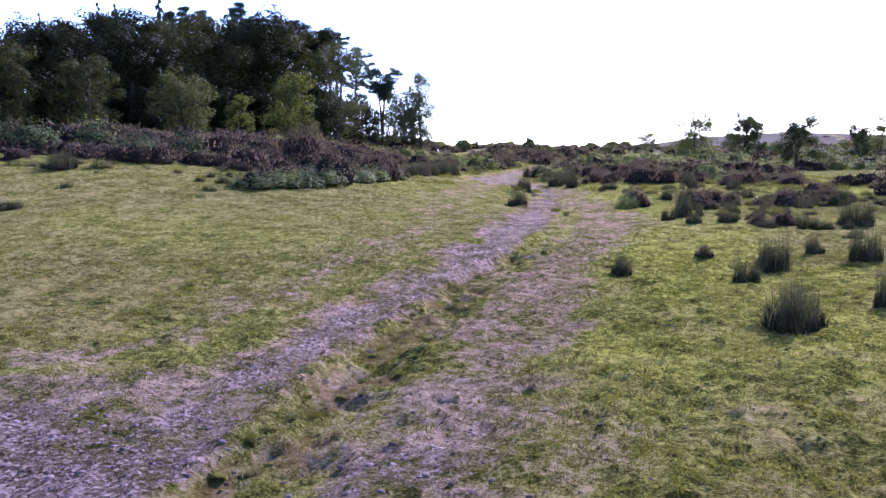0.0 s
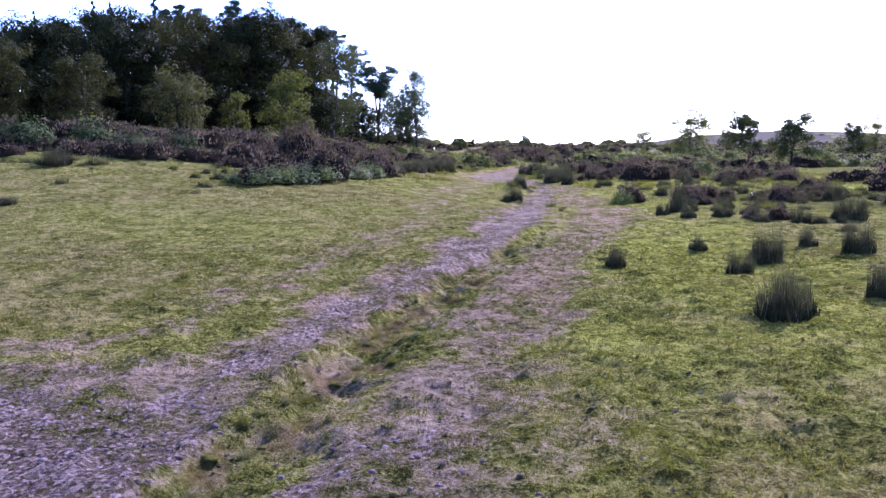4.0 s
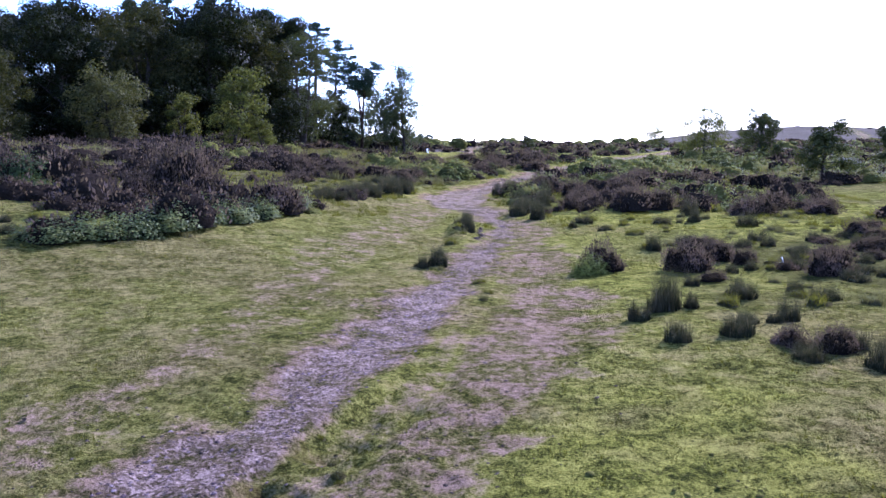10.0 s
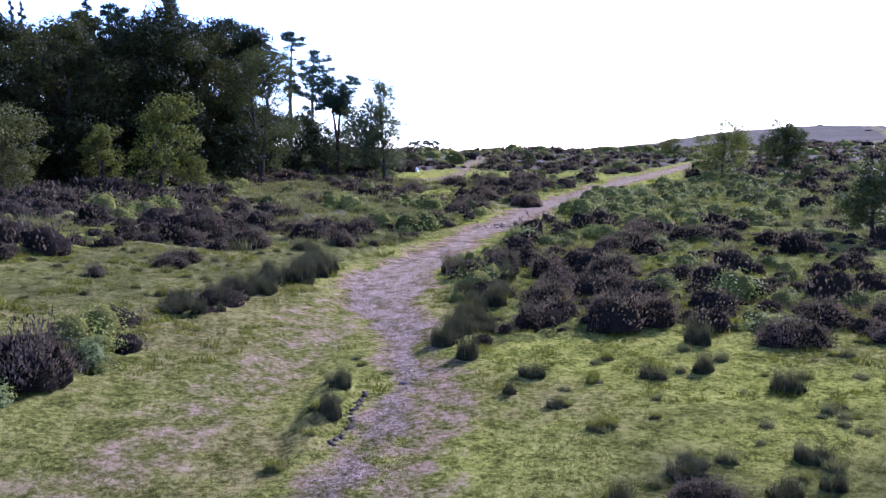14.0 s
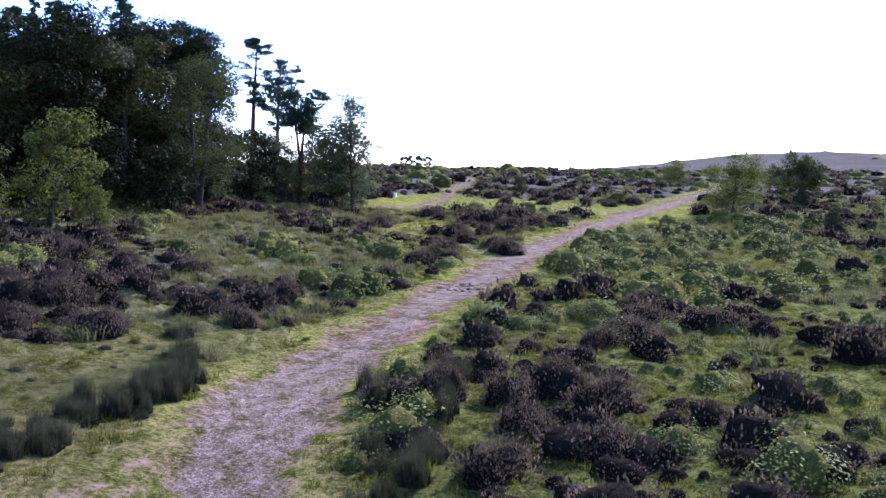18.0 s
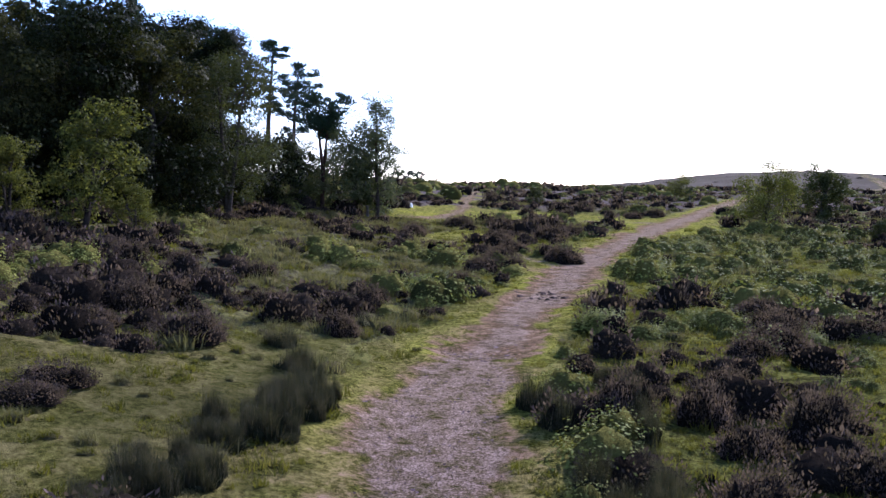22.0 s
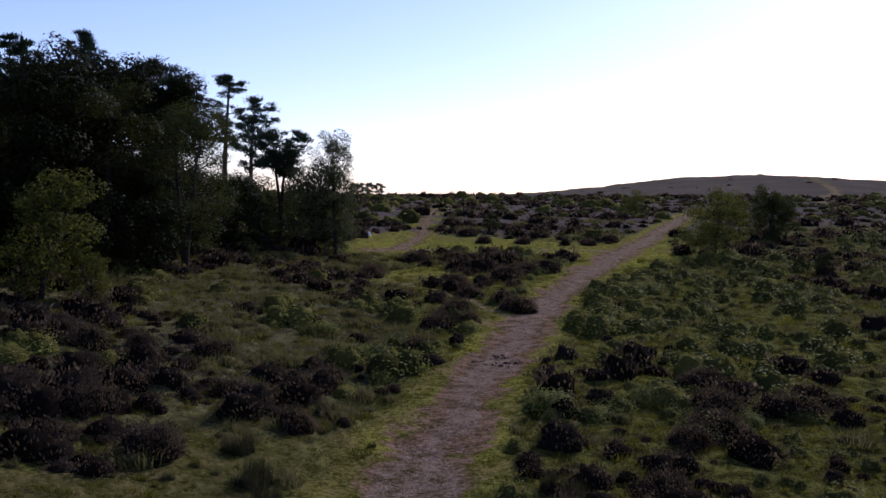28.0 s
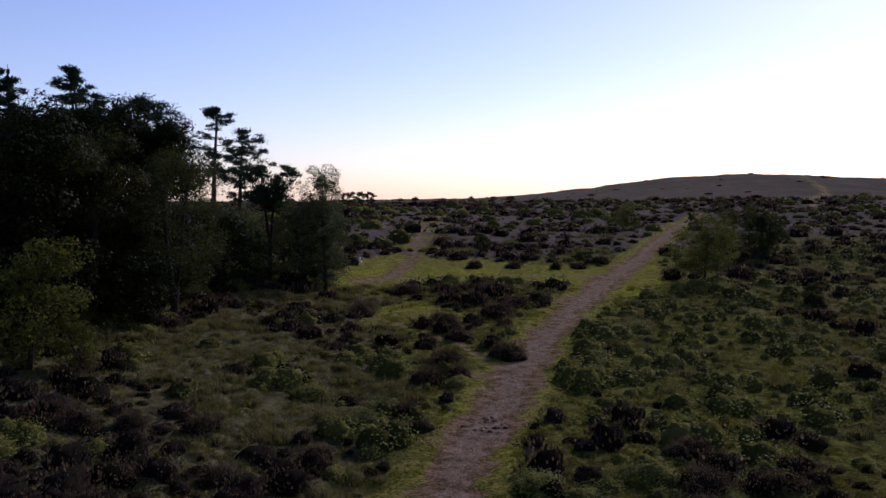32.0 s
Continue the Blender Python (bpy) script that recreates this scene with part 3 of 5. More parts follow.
    face = soft(off, -0.5, -0.34) * (1 - soft(off, -0.12, 0.05)) * soft(value_noise(x, y, 0.5, 41), -0.35, 0.25) * soft(y, 4, 6) * (1 - soft(y, 16, 21))
    bare, gravel = bare * (1 - 0.6 * ditch_in), gravel * (1 - ditch_in)
    bare = np.maximum(bare, 0.42 * ditch_in * (y < 26))
    rust = 0.85 * soft(value_noise(x, y, 0.45, 8) + 0.05 - np.abs(y - 9.5) * 0.06, 0, 0.7) * soft(off, -0.2, 0.02) * (1 - soft(off, 0.25, 0.5))
    rust = np.maximum(rust, 0.55 * face * soft(value_noise(x, y, 0.3, 73), -0.3, 0.3))
    lush = np.maximum(0.25 * ditch_in * soft(value_noise(x, y, 0.7, 9), -0.4, 0.5), 0.55 * soft(-np.hypot((x - 1.9) / 0.9, (y - 8.6) / 2.2) + rag, -1.1, -0.5))
    lush = np.maximum(lush, 1.0 * turf * soft(y, 85, 115) * soft(value_noise(x, y, 4, 14), -0.6, 0.3))
    lush = np.maximum(lush, 0.85 * verge * soft(y, 42, 60) * soft(value_noise(x, y, 3, 15), -0.5, 0.4))
    lush = np.maximum(lush, 0.75 * soft(-np.hypot((x - 5) / 2.6, (y - 15) / 8) + rag, -1.3, -0.4) * (1 - bare))
    lush = np.maximum(lush, 0.6 * turf * soft(x - 0.05 * y, 2.5, 6) * soft(y, 22, 30) * soft(value_noise(x, y, 3.5, 46), -0.7, 0.1) * (1 - bare))
    coarse = np.maximum(inside(LAWNS[1], wx, wy) * soft(y, 40, 48), 0.6 * turf * soft(y, 46, 52) * (1 - verge) * (1 - soft(y, 100, 110))) * (0.75 + 0.25 * value_noise(x, y, 2, 42))
    coarse = np.maximum(coarse, 0.6 * face)
    coarse = np.maximum(coarse, 0.26 * turf * (1 - soft(x - 0.06 * y + 0.8 * value_noise(x, y, 2.5, 77), -1.0, 1.0)) * soft(y, 8, 14) * (1 - soft(y, 44, 50)))
    coarse = np.maximum(coarse, 0.8 * turf * soft(-np.hypot((x - 13.5) / 4.5, (y - 32) / 6.5) + 0.5 * value_noise(x, y, 1.6, 76), -1.3, -0.5))
    tan = (0.45 * soft(y, 6.5, 13) + 0.1 * soft(y, 16, 28) + 0.45 * soft(y, 44, 60)) * (1 - 0.8 * soft(y, 230, 260) * soft(d_hp, 8, 12))
    left_brown = 0.4 * soft(-x + 1.5 * value_noise(x, y, 6, 17), -4, -1) * soft(y, 58, 70) * (1 - soft(y, 112, 122))
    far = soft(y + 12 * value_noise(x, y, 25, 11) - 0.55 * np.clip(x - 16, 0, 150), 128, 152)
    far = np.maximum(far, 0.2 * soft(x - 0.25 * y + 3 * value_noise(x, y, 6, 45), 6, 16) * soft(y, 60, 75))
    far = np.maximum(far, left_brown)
    # relief: worn ways lie low, the ditch has a cut bank on its left and a gentle side on its right
    cut = -(0.15 + 0.1 * value_noise(x, y, 0.8, 13) + 0.07 * value_noise(x, y, 0.3, 74)) * soft(off, -0.55 - 0.3 * rag, -0.2 - 0.3 * rag) * (1 - soft(off, 0.0, 0.9)) * soft(y, 2, 5) * (1 - soft(y, 19, 24))
    relief = cut - 0.05 * soft(-(d_tr - w_tr), -0.25, 0.1) - 0.035 * soft(-(d_rw - w_rw), -0.3, 0.2) - 0.10 * soft(-(d_up - w_up), -0.4, 0.3)
    relief = relief + 0.22 * soft(-np.hypot((x - 3.5) / 0.5, (y - 39.5) / 3.5), -1.2, -0.3)
    heath = (1 - turf) * (1 - np.clip(gravel * 1.5, 0, 1))
    worn = np.clip(np.maximum(bare, gravel), 0, 1)
    bumps = (0.022 * value_noise(x, y, 0.27, 21) + 0.03 * value_noise(x, y, 0.6, 22) + 0.05 * value_noise(x, y, 2.2, 23)) * (1 - 0.6 * worn)
    tufts = np.clip(value_noise(x, y, 0.13, 71) + 0.3 * value_noise(x, y, 0.5, 72), 0, 1) ** 1.4
    bumps = bumps + (0.054 * tufts + 0.018 * value_noise(x, y, 0.085, 75)) * (1 - soft(y, 18, 26)) * (1 - heath) * (1 - 0.5 * gravel)
    bumps = bumps + heath * ((0.18 + 0.12 * soft(y, 62, 76)) * np.abs(value_noise(x, y, 1.5, 24)) + 0.16 * np.abs(value_noise(x, y, 0.8, 28)) + 0.16 * value_noise(x, y, 4.5, 25) - 0.15) + 0.5 * soft(y, 140, 260) * value_noise(x, y, 18, 26) + 0.2 * soft(y, 100, 200) * heath * value_noise(x, y, 3.1, 27)
    return dict(heath=heath, bare=bare, gravel=gravel, rust=rust, far=far, lush=lush, coarse=coarse, tan=tan), relief + bumps


def top(x, y):
    """The ground's height with all its relief."""
    return ground_z(x, y) + land(x, y)[1]


def spaced(spans):
    out = [np.arange(a, b, s) for a, b, s in spans]
    return np.concatenate(out)


def grown(start, first, factor, end):
    v, s = [start], first
    while v[-1] < end:
        v.append(v[-1] + s)
        s *= factor
    return np.array(v[1:])


xs = np.concatenate([-grown(16, 0.5, 1.07, 3000)[::-1], spaced([(-16, -7, .4), (-7, -4, .13), (-4, 4, .055), (4, 9, .13), (9, 24, .4), (24, 60, 1.0)]), grown(60, 1.2, 1.09, 116)[:-1], spaced([(118, 232, 2.3)]), grown(232, 8, 1.12, 3000)])
ys = np.concatenate([-grown(4, 1.0, 1.25, 2500)[::-1], spaced([(-4, 3, .5), (3, 13, .05), (13, 20, .07), (20, 26, .13), (26, 48, .22), (48, 90, .45), (90, 150, .9), (150, 330, 2.5)]), grown(330, 3, 1.08, 3200)])
GX, GY = np.meshgrid(xs, ys)
cover, relief = land(GX, GY)
verts = np.stack([GX, GY, ground_z(GX, GY) + relief], -1).reshape(-1, 3)
ids = np.arange(GX.size).reshape(GX.shape)
a, b, c, d = ids[:-1, :-1].ravel(), ids[:-1, 1:].ravel(), ids[1:, 1:].ravel(), ids[1:, :-1].ravel()
me = mesh_from("ground", verts, np.concatenate([np.stack([a, b, c], 1), np.stack([a, c, d], 1)]), [GROUND])
me.polygons.foreach_set("use_smooth", np.ones(len(me.polygons), bool))
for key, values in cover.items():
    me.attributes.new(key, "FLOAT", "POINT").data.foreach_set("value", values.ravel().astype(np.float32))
tagged(new("ground", me), "grassy moorland with worn gravel tracks and heath", "ground", kind="structure")

# ---- plants ----
def heather_data(rng, sprigs, core=(5, 9), size=0.07, full=True, fill=0.9):
    """A low springy cushion: woody lumps under a coat of upright sprigs. Radius and height 1."""
    lumps = [(0, 0, 0.85, 0.85)] + [(0.55 * math.cos(a), 0.55 * math.sin(a), rng.uniform(0.4, 0.55), rng.uniform(0.45, 0.8)) for a in rng.uniform(0, 6.28, 5)]
    cores, cen, way = [], [], []
    for x, y, r, h in lumps:
        if full or not cores:
            v, t = ball(rng, *core)
            cores.append((v * (r * fill, r * fill, h * fill) + (x, y, 0), t))
        n = max(4, int(sprigs * r * r / 2.0))
        d = unit(rng, n)
        d[:, 2] = np.abs(d[:, 2]) ** 0.75
        d /= np.linalg.norm(d, axis=1)[:, None]
        lump = 1 + 0.16 * np.sin(d @ rng.normal(size=3) * 4.5 + rng.uniform(0, 6)) + 0.1 * np.sin(d @ rng.normal(size=3) * 9)
        cen.append(d * np.array((r, r, h)) * rng.uniform(fill, 1.14, (n, 1)) * lump[:, None] + (x, y, 0))
        way.append(d * (0.7, 0.7, 0.5) + (0, 0, 0.8))
    return join(cores), leaves(rng, np.concatenate(cen), size, 2.6, np.concatenate(way), 0.45)


def leafy_bush_data(rng, count, size=0.09, flat=0.9, full=True, fill=0.94, long=1.5):
    """A loose mound of small leaves over core lumps. Radius and height 1."""
    lumps = [(0, 0, 0.8, flat)] + [(0.6 * math.cos(a), 0.6 * math.sin(a), rng.uniform(0.35, 0.5), rng.uniform(0.4, 0.75) * flat) for a in rng.uniform(0, 6.28, 6)]
    cores, cen, way = [], [], []
    for x, y, r, h in lumps:
        if full or not cores:
            v, t = ball(rng, 4, 9 if full else 8, 0.15)
            cores.append((v * (r * fill, r * fill, h * fill) + (x, y, 0), t))
        n = max(4, int(count * r * r / 2.0))
        d = unit(rng, n)
        d[:, 2] = np.abs(d[:, 2]) ** 0.8
        d /= np.linalg.norm(d, axis=1)[:, None]
        lump = 1 + 0.2 * np.sin(d @ rng.normal(size=3) * 5 + rng.uniform(0, 6)) + 0.14 * np.sin(d @ rng.normal(size=3) * 11)
        cen.append(d * np.array((r, r, h)) * rng.uniform(fill - 0.06, 1.18, (n, 1)) * lump[:, None] + (x, y, 0))
        way.append(d * (1.0, 1.0, 1.2) + (0, 0, 0.5))
    return join(cores), leaves(rng, np.concatenate(cen), size, long, None, 0.5, np.concatenate(way))


def rush_data(rng, count, spread=0.35, width=0.009):
    """Several bunches of fine, stiff rush stems that lean apart; width and height about 1."""
    groups = []
    for k in range(8):
        n = int(count * rng.uniform(0.07, 0.18))
        o, oa = spread * math.sqrt(rng.uniform(0, 1)) * 0.75, rng.uniform(0, 6.28)
        r, a = rng.uniform(0.3, 0.55) * spread * np.sqrt(rng.uniform(0, 1, n)), rng.uniform(0, 6.28, n)
        base = np.stack([o * math.cos(oa) + r * np.cos(a), o * math.sin(oa) + r * np.sin(a), np.full(n, -0.05)], 1)
        away = np.stack([np.cos(a), np.sin(a), 0 * a], 1) * (0.3 * r / spread)[:, None]
        lean = np.array((math.cos(oa), math.sin(oa), 0)) * (0.2 * o / spread) + 0.1 * rng.normal(size=3) * (1, 1, 0)
        tall = rng.uniform(0.6, 0.98) * (0.3 + 1.05 * rng.uniform(0, 1, n) ** 1.3)
        groups.append(blades(rng, base, tall, away + lean + 0.2 * rng.normal(size=(n, 3)) * (1, 1, 0), width, 2))
    return join(groups)


def dome(seed, r, h):
    v, t = ball(np.random.default_rng(seed), 3, 8, 0.14)
    return v * (r, r, h), t


def bush(kind, seed, full=True):
    """One shrub of radius and height 1 as a thing with its parts."""
    rng = np.random.default_rng(seed)
    if kind == "rush":
        ob = new("rush_tuft")
        part("green_clump", rush_data(rng, 1600, 0.46, 0.0095), RUSH, ob, "dark green upright rushes")
        b, t = blades(rng, np.stack([rng.uniform(-.3, .3, 60), rng.uniform(-.3, .3, 60), np.zeros(60)], 1), rng.uniform(0.2, 0.75, 60), 0.9, 0.012, 2)
        part("dead_litter", (b, t), STRAW, ob, "bleached dead rushes")
        # dark blades and mound put the tuft's self-shadow into colour at its foot
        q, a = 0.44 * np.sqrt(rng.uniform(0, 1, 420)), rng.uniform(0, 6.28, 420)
        part("dark_foot", blades(rng, np.stack([q * np.cos(a), q * np.sin(a), np.full(420, -0.03)], 1), rng.uniform(0.12, 0.42, 420), 0.35, 0.03, 1), DARK_CORE, ob, "matted old stems at the foot, darkened for shade")
        part("litter_mound", dome(seed, 0.34, 0.2), DARK_CORE, ob, "matted base, darkened for shade inside the tuft")
        return ob
    if kind == "heather":
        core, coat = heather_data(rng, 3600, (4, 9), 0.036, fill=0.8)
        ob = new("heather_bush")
        # the core's dark colour carries the shade between the sprigs
        part("woody_base", core, HEATHER_CORE_SHADED, ob, "woody base under the foliage")
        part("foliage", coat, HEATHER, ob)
        return ob
    core, coat = leafy_bush_data(rng, 3600, 0.06 if kind == "bilberry" else 0.065, fill=0.62)
    ob = new({"bilberry": "bilberry_bush", "bramble": "bramble_bush", "gorse": "gorse_bush"}[kind])
    part("woody_base", core, BILBERRY_CORE if kind == "bilberry" else DARK_CORE, ob, "woody base under the foliage")
    part("foliage", coat, {"bilberry": BILBERRY, "bramble": BRAMBLE, "gorse": GORSE}[kind], ob)
    return ob


LABELS = {
    "rush": ("tuft of dark green rushes in short turf", "rush tuft"),
    "heather": ("dark purple-brown heather bush on the heath", "heather"),
    "bilberry": ("low bright green bilberry mound on the heath", "shrub"),
    "bramble": ("sprawling pale-leaved bramble at the lawn's edge", "bramble"),
    "gorse": ("dense dark green gorse bush on the moor", "gorse"),
}
models = {}


def put(key, build, x, y, sx, sy, sz, turn=0.0, label="", category="", group="", sink=0.0):
    """Stands a thing on the ground: the first of its model, or a copy of it."""
    m = pose(x, y, float(top(x, y)) - sink, 0, 0, turn) @ Matrix.Diagonal((sx, sy, sz, 1))
    if key not in models:
        models[key] = ob = build()
    else:
        ob = copy_thing(models[key], Matrix())
    ob.matrix_basis = m
    return tagged(ob, label, category, group)


chance = random.Random(7)


def shrub(kind, x, y, w, h, label="", group=""):
    variant = chance.randrange(3)
    r = w / 2 if kind != "rush" else max(w, 0.7 * h) * 0.95
    put((kind, variant), lambda: bush(kind, 11 + variant), x, y, r, r * chance.uniform(0.8, 1.0), h, chance.uniform(0, 360), label or LABELS[kind][0], LABELS[kind][1], group, 0.04 * h)


# Rushes on the turf by the track: x, y, width, height.
RUSHES_TRACK = [(4.2, 10, 1.0, .78), (5.75, 14.75, .7, .85), (4.85, 13.45, .5, .55), (7.2, 16.3, .42, .5), (7.7, 15.3, .65, .8), (5.95, 11.2, .4, .65), (3.05, 14.4, .45, .48),
                (5.1, 16.45, .5, .36), (7.25, 25.7, .72, 1.05), (10.8, 22.2, 1.2, .95), (9.3, 21.5, .7, .55), (9.2, 24.7, .5, .6), (7.9, 23.5, .65, .5), (13.8, 29.5, .95, .95), (15.3, 34.7, .8, .6), (9.1, 26.9, .9, .5), (10.4, 27.4, .45, .45), (10.7, 26.6, .75, .4), (7.8, 25.8, .4, .45), (8.5, 28.3, .4, .4)]
RUSHES_EDGE = [(2.9, 31.6, .6, .75), (3.7, 40.6, .6, .7), (3.8, 38.7, .6, .9), (2.5, 31.4, .5, .45), (2.9, 33.4, .4, .35), (9.1, 34.5, .55, .72), (11.8, 35, .7, .45), (12.4, 42.1, .7, .75),
               (13, 44.9, .9, 1.05), (13.9, 40.6, 1.0, .7), (6.6, 43.6, .65, 1.1), (6.2, 46.4, .9, 1.05), (8.2, 41.8, .8, .45), (7.6, 40.5, .45, .4), (8.6, 39.5, .6, .25), (11.1, 41.8, .8, .45),
               (7.6, 51, 1.0, 1.1), (6.3, 55.9, 1.3, 1.2), (12.4, 32.2, .5, .5), (12.7, 35.3, .6, .45)]
RUSHES_ROW = [(.6, 56.2, 1.2, 1.15), (-.2, 53.9, 1.2, 1.1), (-1.1, 53.1, .8, .75), (-1.2, 50.5, 1.1, .8), (-1.6, 49.3, 1.0, .7), (-2.3, 47.4, 1.0, .7), (-1.3, 61.8, 1.1, .8), (.9, 66.8, 1.0, .75),
              (5.9, 57.6, 1.1, 1.2), (6.5, 52.3, 1.0, 1.15), (2.7, 63.7, .35, .2), (-8.2, 31.5, .65, .34), (-9, 32.9, .5, .28), (-13, 25.3, 1.0, .38), (-14.5, 32.1, 1.6, .85), (-.5, 59.5, 1.4, 1.0), (.1, 58, 1.1, 1.0)]
HEATHERS_RIGHT = [(7.0, 31, 1.2, .75), (9.1, 30.9, 1.4, .8), (10.3, 32.5, 1.1, .6), (10.8, 31.7, .7, .45), (15.6, 44.7, 2.0, .8), (17.4, 47.6, 2.1, .85), (19.7, 48, 1.8, .8), (8.5, 47.4, 1.5, .95), (11, 47.3, 1.4, .95), (12.4, 47.2, 1.7, .95),
                  (10.2, 54.5, 1.9, .95), (14.9, 65.2, 2.6, 1.0), (8.0, 56.5, 1.5, 1.05), (9.9, 57, 2.0, 1.15), (12.5, 56.2, 2.6, 1.1), (9.4, 51.7, 2.3, 1.0), (12, 53, 1.9, .9), (16.8, 71.7, 2.2, .95), (13.8, 64.1, 2.0, .85), (11.6, 60, 1.6, .8), (12.1, 29.6, 1.2, .7), (8.5, 22.8, .7, .35), (9, 22.4, .75, .45), (18.5, 45, 1.8, .7), (16.2, 37.3, 1.0, .65)]
HEATHERS_LEFT = [(-2.9, 39.4, 2.2, 1.35), (-6.7, 41.2, 2.6, 1.9), (-5.6, 40.6, 2.0, 1.4), (-7.6, 39.2, 1.4, 1.0), (-3.8, 60.6, 2.4, .95), (-4.9, 53.5, 1.8, .45), (-6.3, 50.3, .9, .45), (-4.9, 54.9, 1.8, .5), (0, 64.6, 1.5, 1.0), (-6.6, 61, 1.6, .65), (.4, 70.9, 1.9, 1.0), (-2.9, 67.9, 2.2, .85),
                 (-6.5, 63.7, 1.8, 1.1), (6, 85, 2.2, 1.3), (7.3, 85.6, 2.0, 1.0), (7, 88.6, 2.6, 1.3), (8.2, 97, 2.0, 1.1), (-4.6, 73.2, 2.0, .9), (-9.6, 71.6, 2.0, 1.0), (-7.5, 72.3, 1.6, .9), (5.4, 84.7, 1.8, .9), (4.4, 78.2, 1.8, .95), (16, 67.7, 2.6, 1.1), (18.8, 67.5, 2.2, .9)]
HEATHERS_FAR = [(7.4, 102.5, 3, 1.3), (1, 106.4, 2.8, 1.1), (12.1, 105.5, 3.4, 1.5), (.8, 107.8, 2.4, 1.0), (4.7, 117.6, 3.6, 1.2), (11.3, 91.4, 2.8, 1.3), (12.8, 135.4, 2.4, 1.1), (17.6, 135.8, 2.3, 1.0),
                (22.5, 135.3, 1.9, 1.1), (28.8, 140.3, 2.6, 1.0), (12.9, 117.1, 4.2, 1.5), (10.1, 160, 3.5, 1.6), (49.5, 116.4, 4.6, 1.0), (8.5, 118, 3.2, 1.2), (14.5, 111, 3.0, 1.3), (25.5, 136.4, 2.4, 1.0)] + [(4 + 9.5 * i + 3 * math.sin(5 * i), 400 + 6 * math.sin(2 * i), 3.0 + 0.6 * (i % 3), 1.6 + 0.5 * (i % 2)) for i in range(6)]
GREENS = [(9.4, 68.1, 2.4, .95), (13.4, 69.2, 1.2, .7), (16.5, 66.3, 1.3, .7), (22, 98.5, 2.6, .9), (16.5, 76, .9, .55), (18, 76, 1.4, .7), (15.9, 86.7, 1.6, .8), (9.5, 68.7, 1.8, .8), (-.7, 80.3, 1.7, .6), (6.6, 30.3, .9, .6)]
BRAMBLES = [(-7, 31.1, 1.8, .6), (-6.2, 31.5, 1.9, .7), (-5.4, 32.3, 2.0, .78), (-4.7, 33.4, 2.0, .8), (-4.1, 34.8, 1.9, .8), (-3.6, 36.2, 1.8, .75), (-3.1, 37.5, 1.7, .7), (-2.4, 40.7, 1.3, .75), (3.2, 78.8, 2.0, 1.0), (2.2, 76.2, 1.8, .9)]
GORSES = [(-13, 36.5, 2.4, 1.2), (-15.5, 38, 2.2, 1.3), (-10.6, 37.6, 1.8, .8), (-18, 37, 2.6, 1.4), (-12, 40, 2.0, 1.0)]
for i in range(14):
    HEATHERS_RIGHT.append((chance.uniform(14, 20), chance.uniform(26, 40), chance.uniform(.7, 1.5), chance.uniform(.25, .5)))
for i in range(13):
    f = chance.random()
    RUSHES_TRACK.append((7.2 + 5 * f + chance.gauss(0, .7), 24.5 - 4.2 * f + chance.gauss(0, .9), chance.uniform(.35, .7), chance.uniform(.25, .5)))
for i in range(30):
    RUSHES_EDGE.append((chance.uniform(9.5, 17), chance.uniform(28.5, 37), chance.uniform(.35, .8), chance.uniform(.25, .5)))
    if i % 4 == 1:
        HEATHERS_RIGHT.append((chance.uniform(8.8, 16), chance.uniform(29, 36), chance.uniform(.6, 1.3), chance.uniform(.22, .4)))
for i in range(42):
    RUSHES_ROW.append((chance.uniform(-.9, .9) + .4 - .23 * (f := chance.uniform(0, 12)), 57.5 - f * .9 + chance.gauss(0, .5), chance.uniform(.35, 1.0), chance.uniform(.3, 1.1)))
for i in range(30):
    f = chance.random()
    RUSHES_ROW.append((5.9 + 1.6 * f + chance.uniform(0, 1.2), 45 + 14 * f + chance.gauss(0, .6), chance.uniform(.5, 1.0), chance.uniform(.5, 1.1)))
for kind, spots, group in (("rush", RUSHES_TRACK, "rushes on the turf"), ("rush", RUSHES_EDGE, "rushes on the turf"), ("rush", RUSHES_ROW, "rushes beside the path"),
                           ("heather", HEATHERS_RIGHT, "heather bushes"), ("heather", HEATHERS_LEFT, "heather bushes"), ("heather", HEATHERS_FAR, "heather bushes"),
                           ("bilberry", GREENS, "bilberry mounds"), ("bramble", BRAMBLES, "brambles"), ("gorse", GORSES, "gorse bushes")):
    for x, y, w, h in spots:
        shrub(kind, x, y, w, h, group=group)


# Rough grass on the lawn's edge and the glade.
GRASSES = [(chance.uniform(8.5, 18), chance.uniform(26, 45)) for i in range(110)] + [(chance.uniform(-8.5, -1.5), chance.uniform(46, 62)) for i in range(60)] + [(chance.uniform(-16, -8), chance.uniform(28, 36)) for i in range(18)]
for k in range(46):
    y = 4.6 + 0.34 * k + chance.uniform(-.15, .15)
    GRASSES.append((float(np.interp(y, [p[1] for p in DITCH], [p[0] for p in DITCH])) + chance.choice((-.42, -.3, -.15, .3)) + chance.gauss(0, .08), y))
GRASSES += [(chance.uniform(1.0, 2.6) + 0.06 * y, y) for y in [27 + 0.7 * k for k in range(28)]]
def rough_grass(seed):
    r = np.random.default_rng(seed)
    ob = new("grass_tussock")
    part("thatch", dome(seed, 0.6, 0.35), TUSSOCK_CORE, ob)
    part("grass_clump", blades(r, np.stack([r.uniform(-.45, .45, 220), r.uniform(-.45, .45, 220), np.zeros(220)], 1), r.uniform(0.35, 1.1, 220), 1.1, 0.035, 2), GRASS if seed % 2 else TUSSOCK, ob)
    return ob


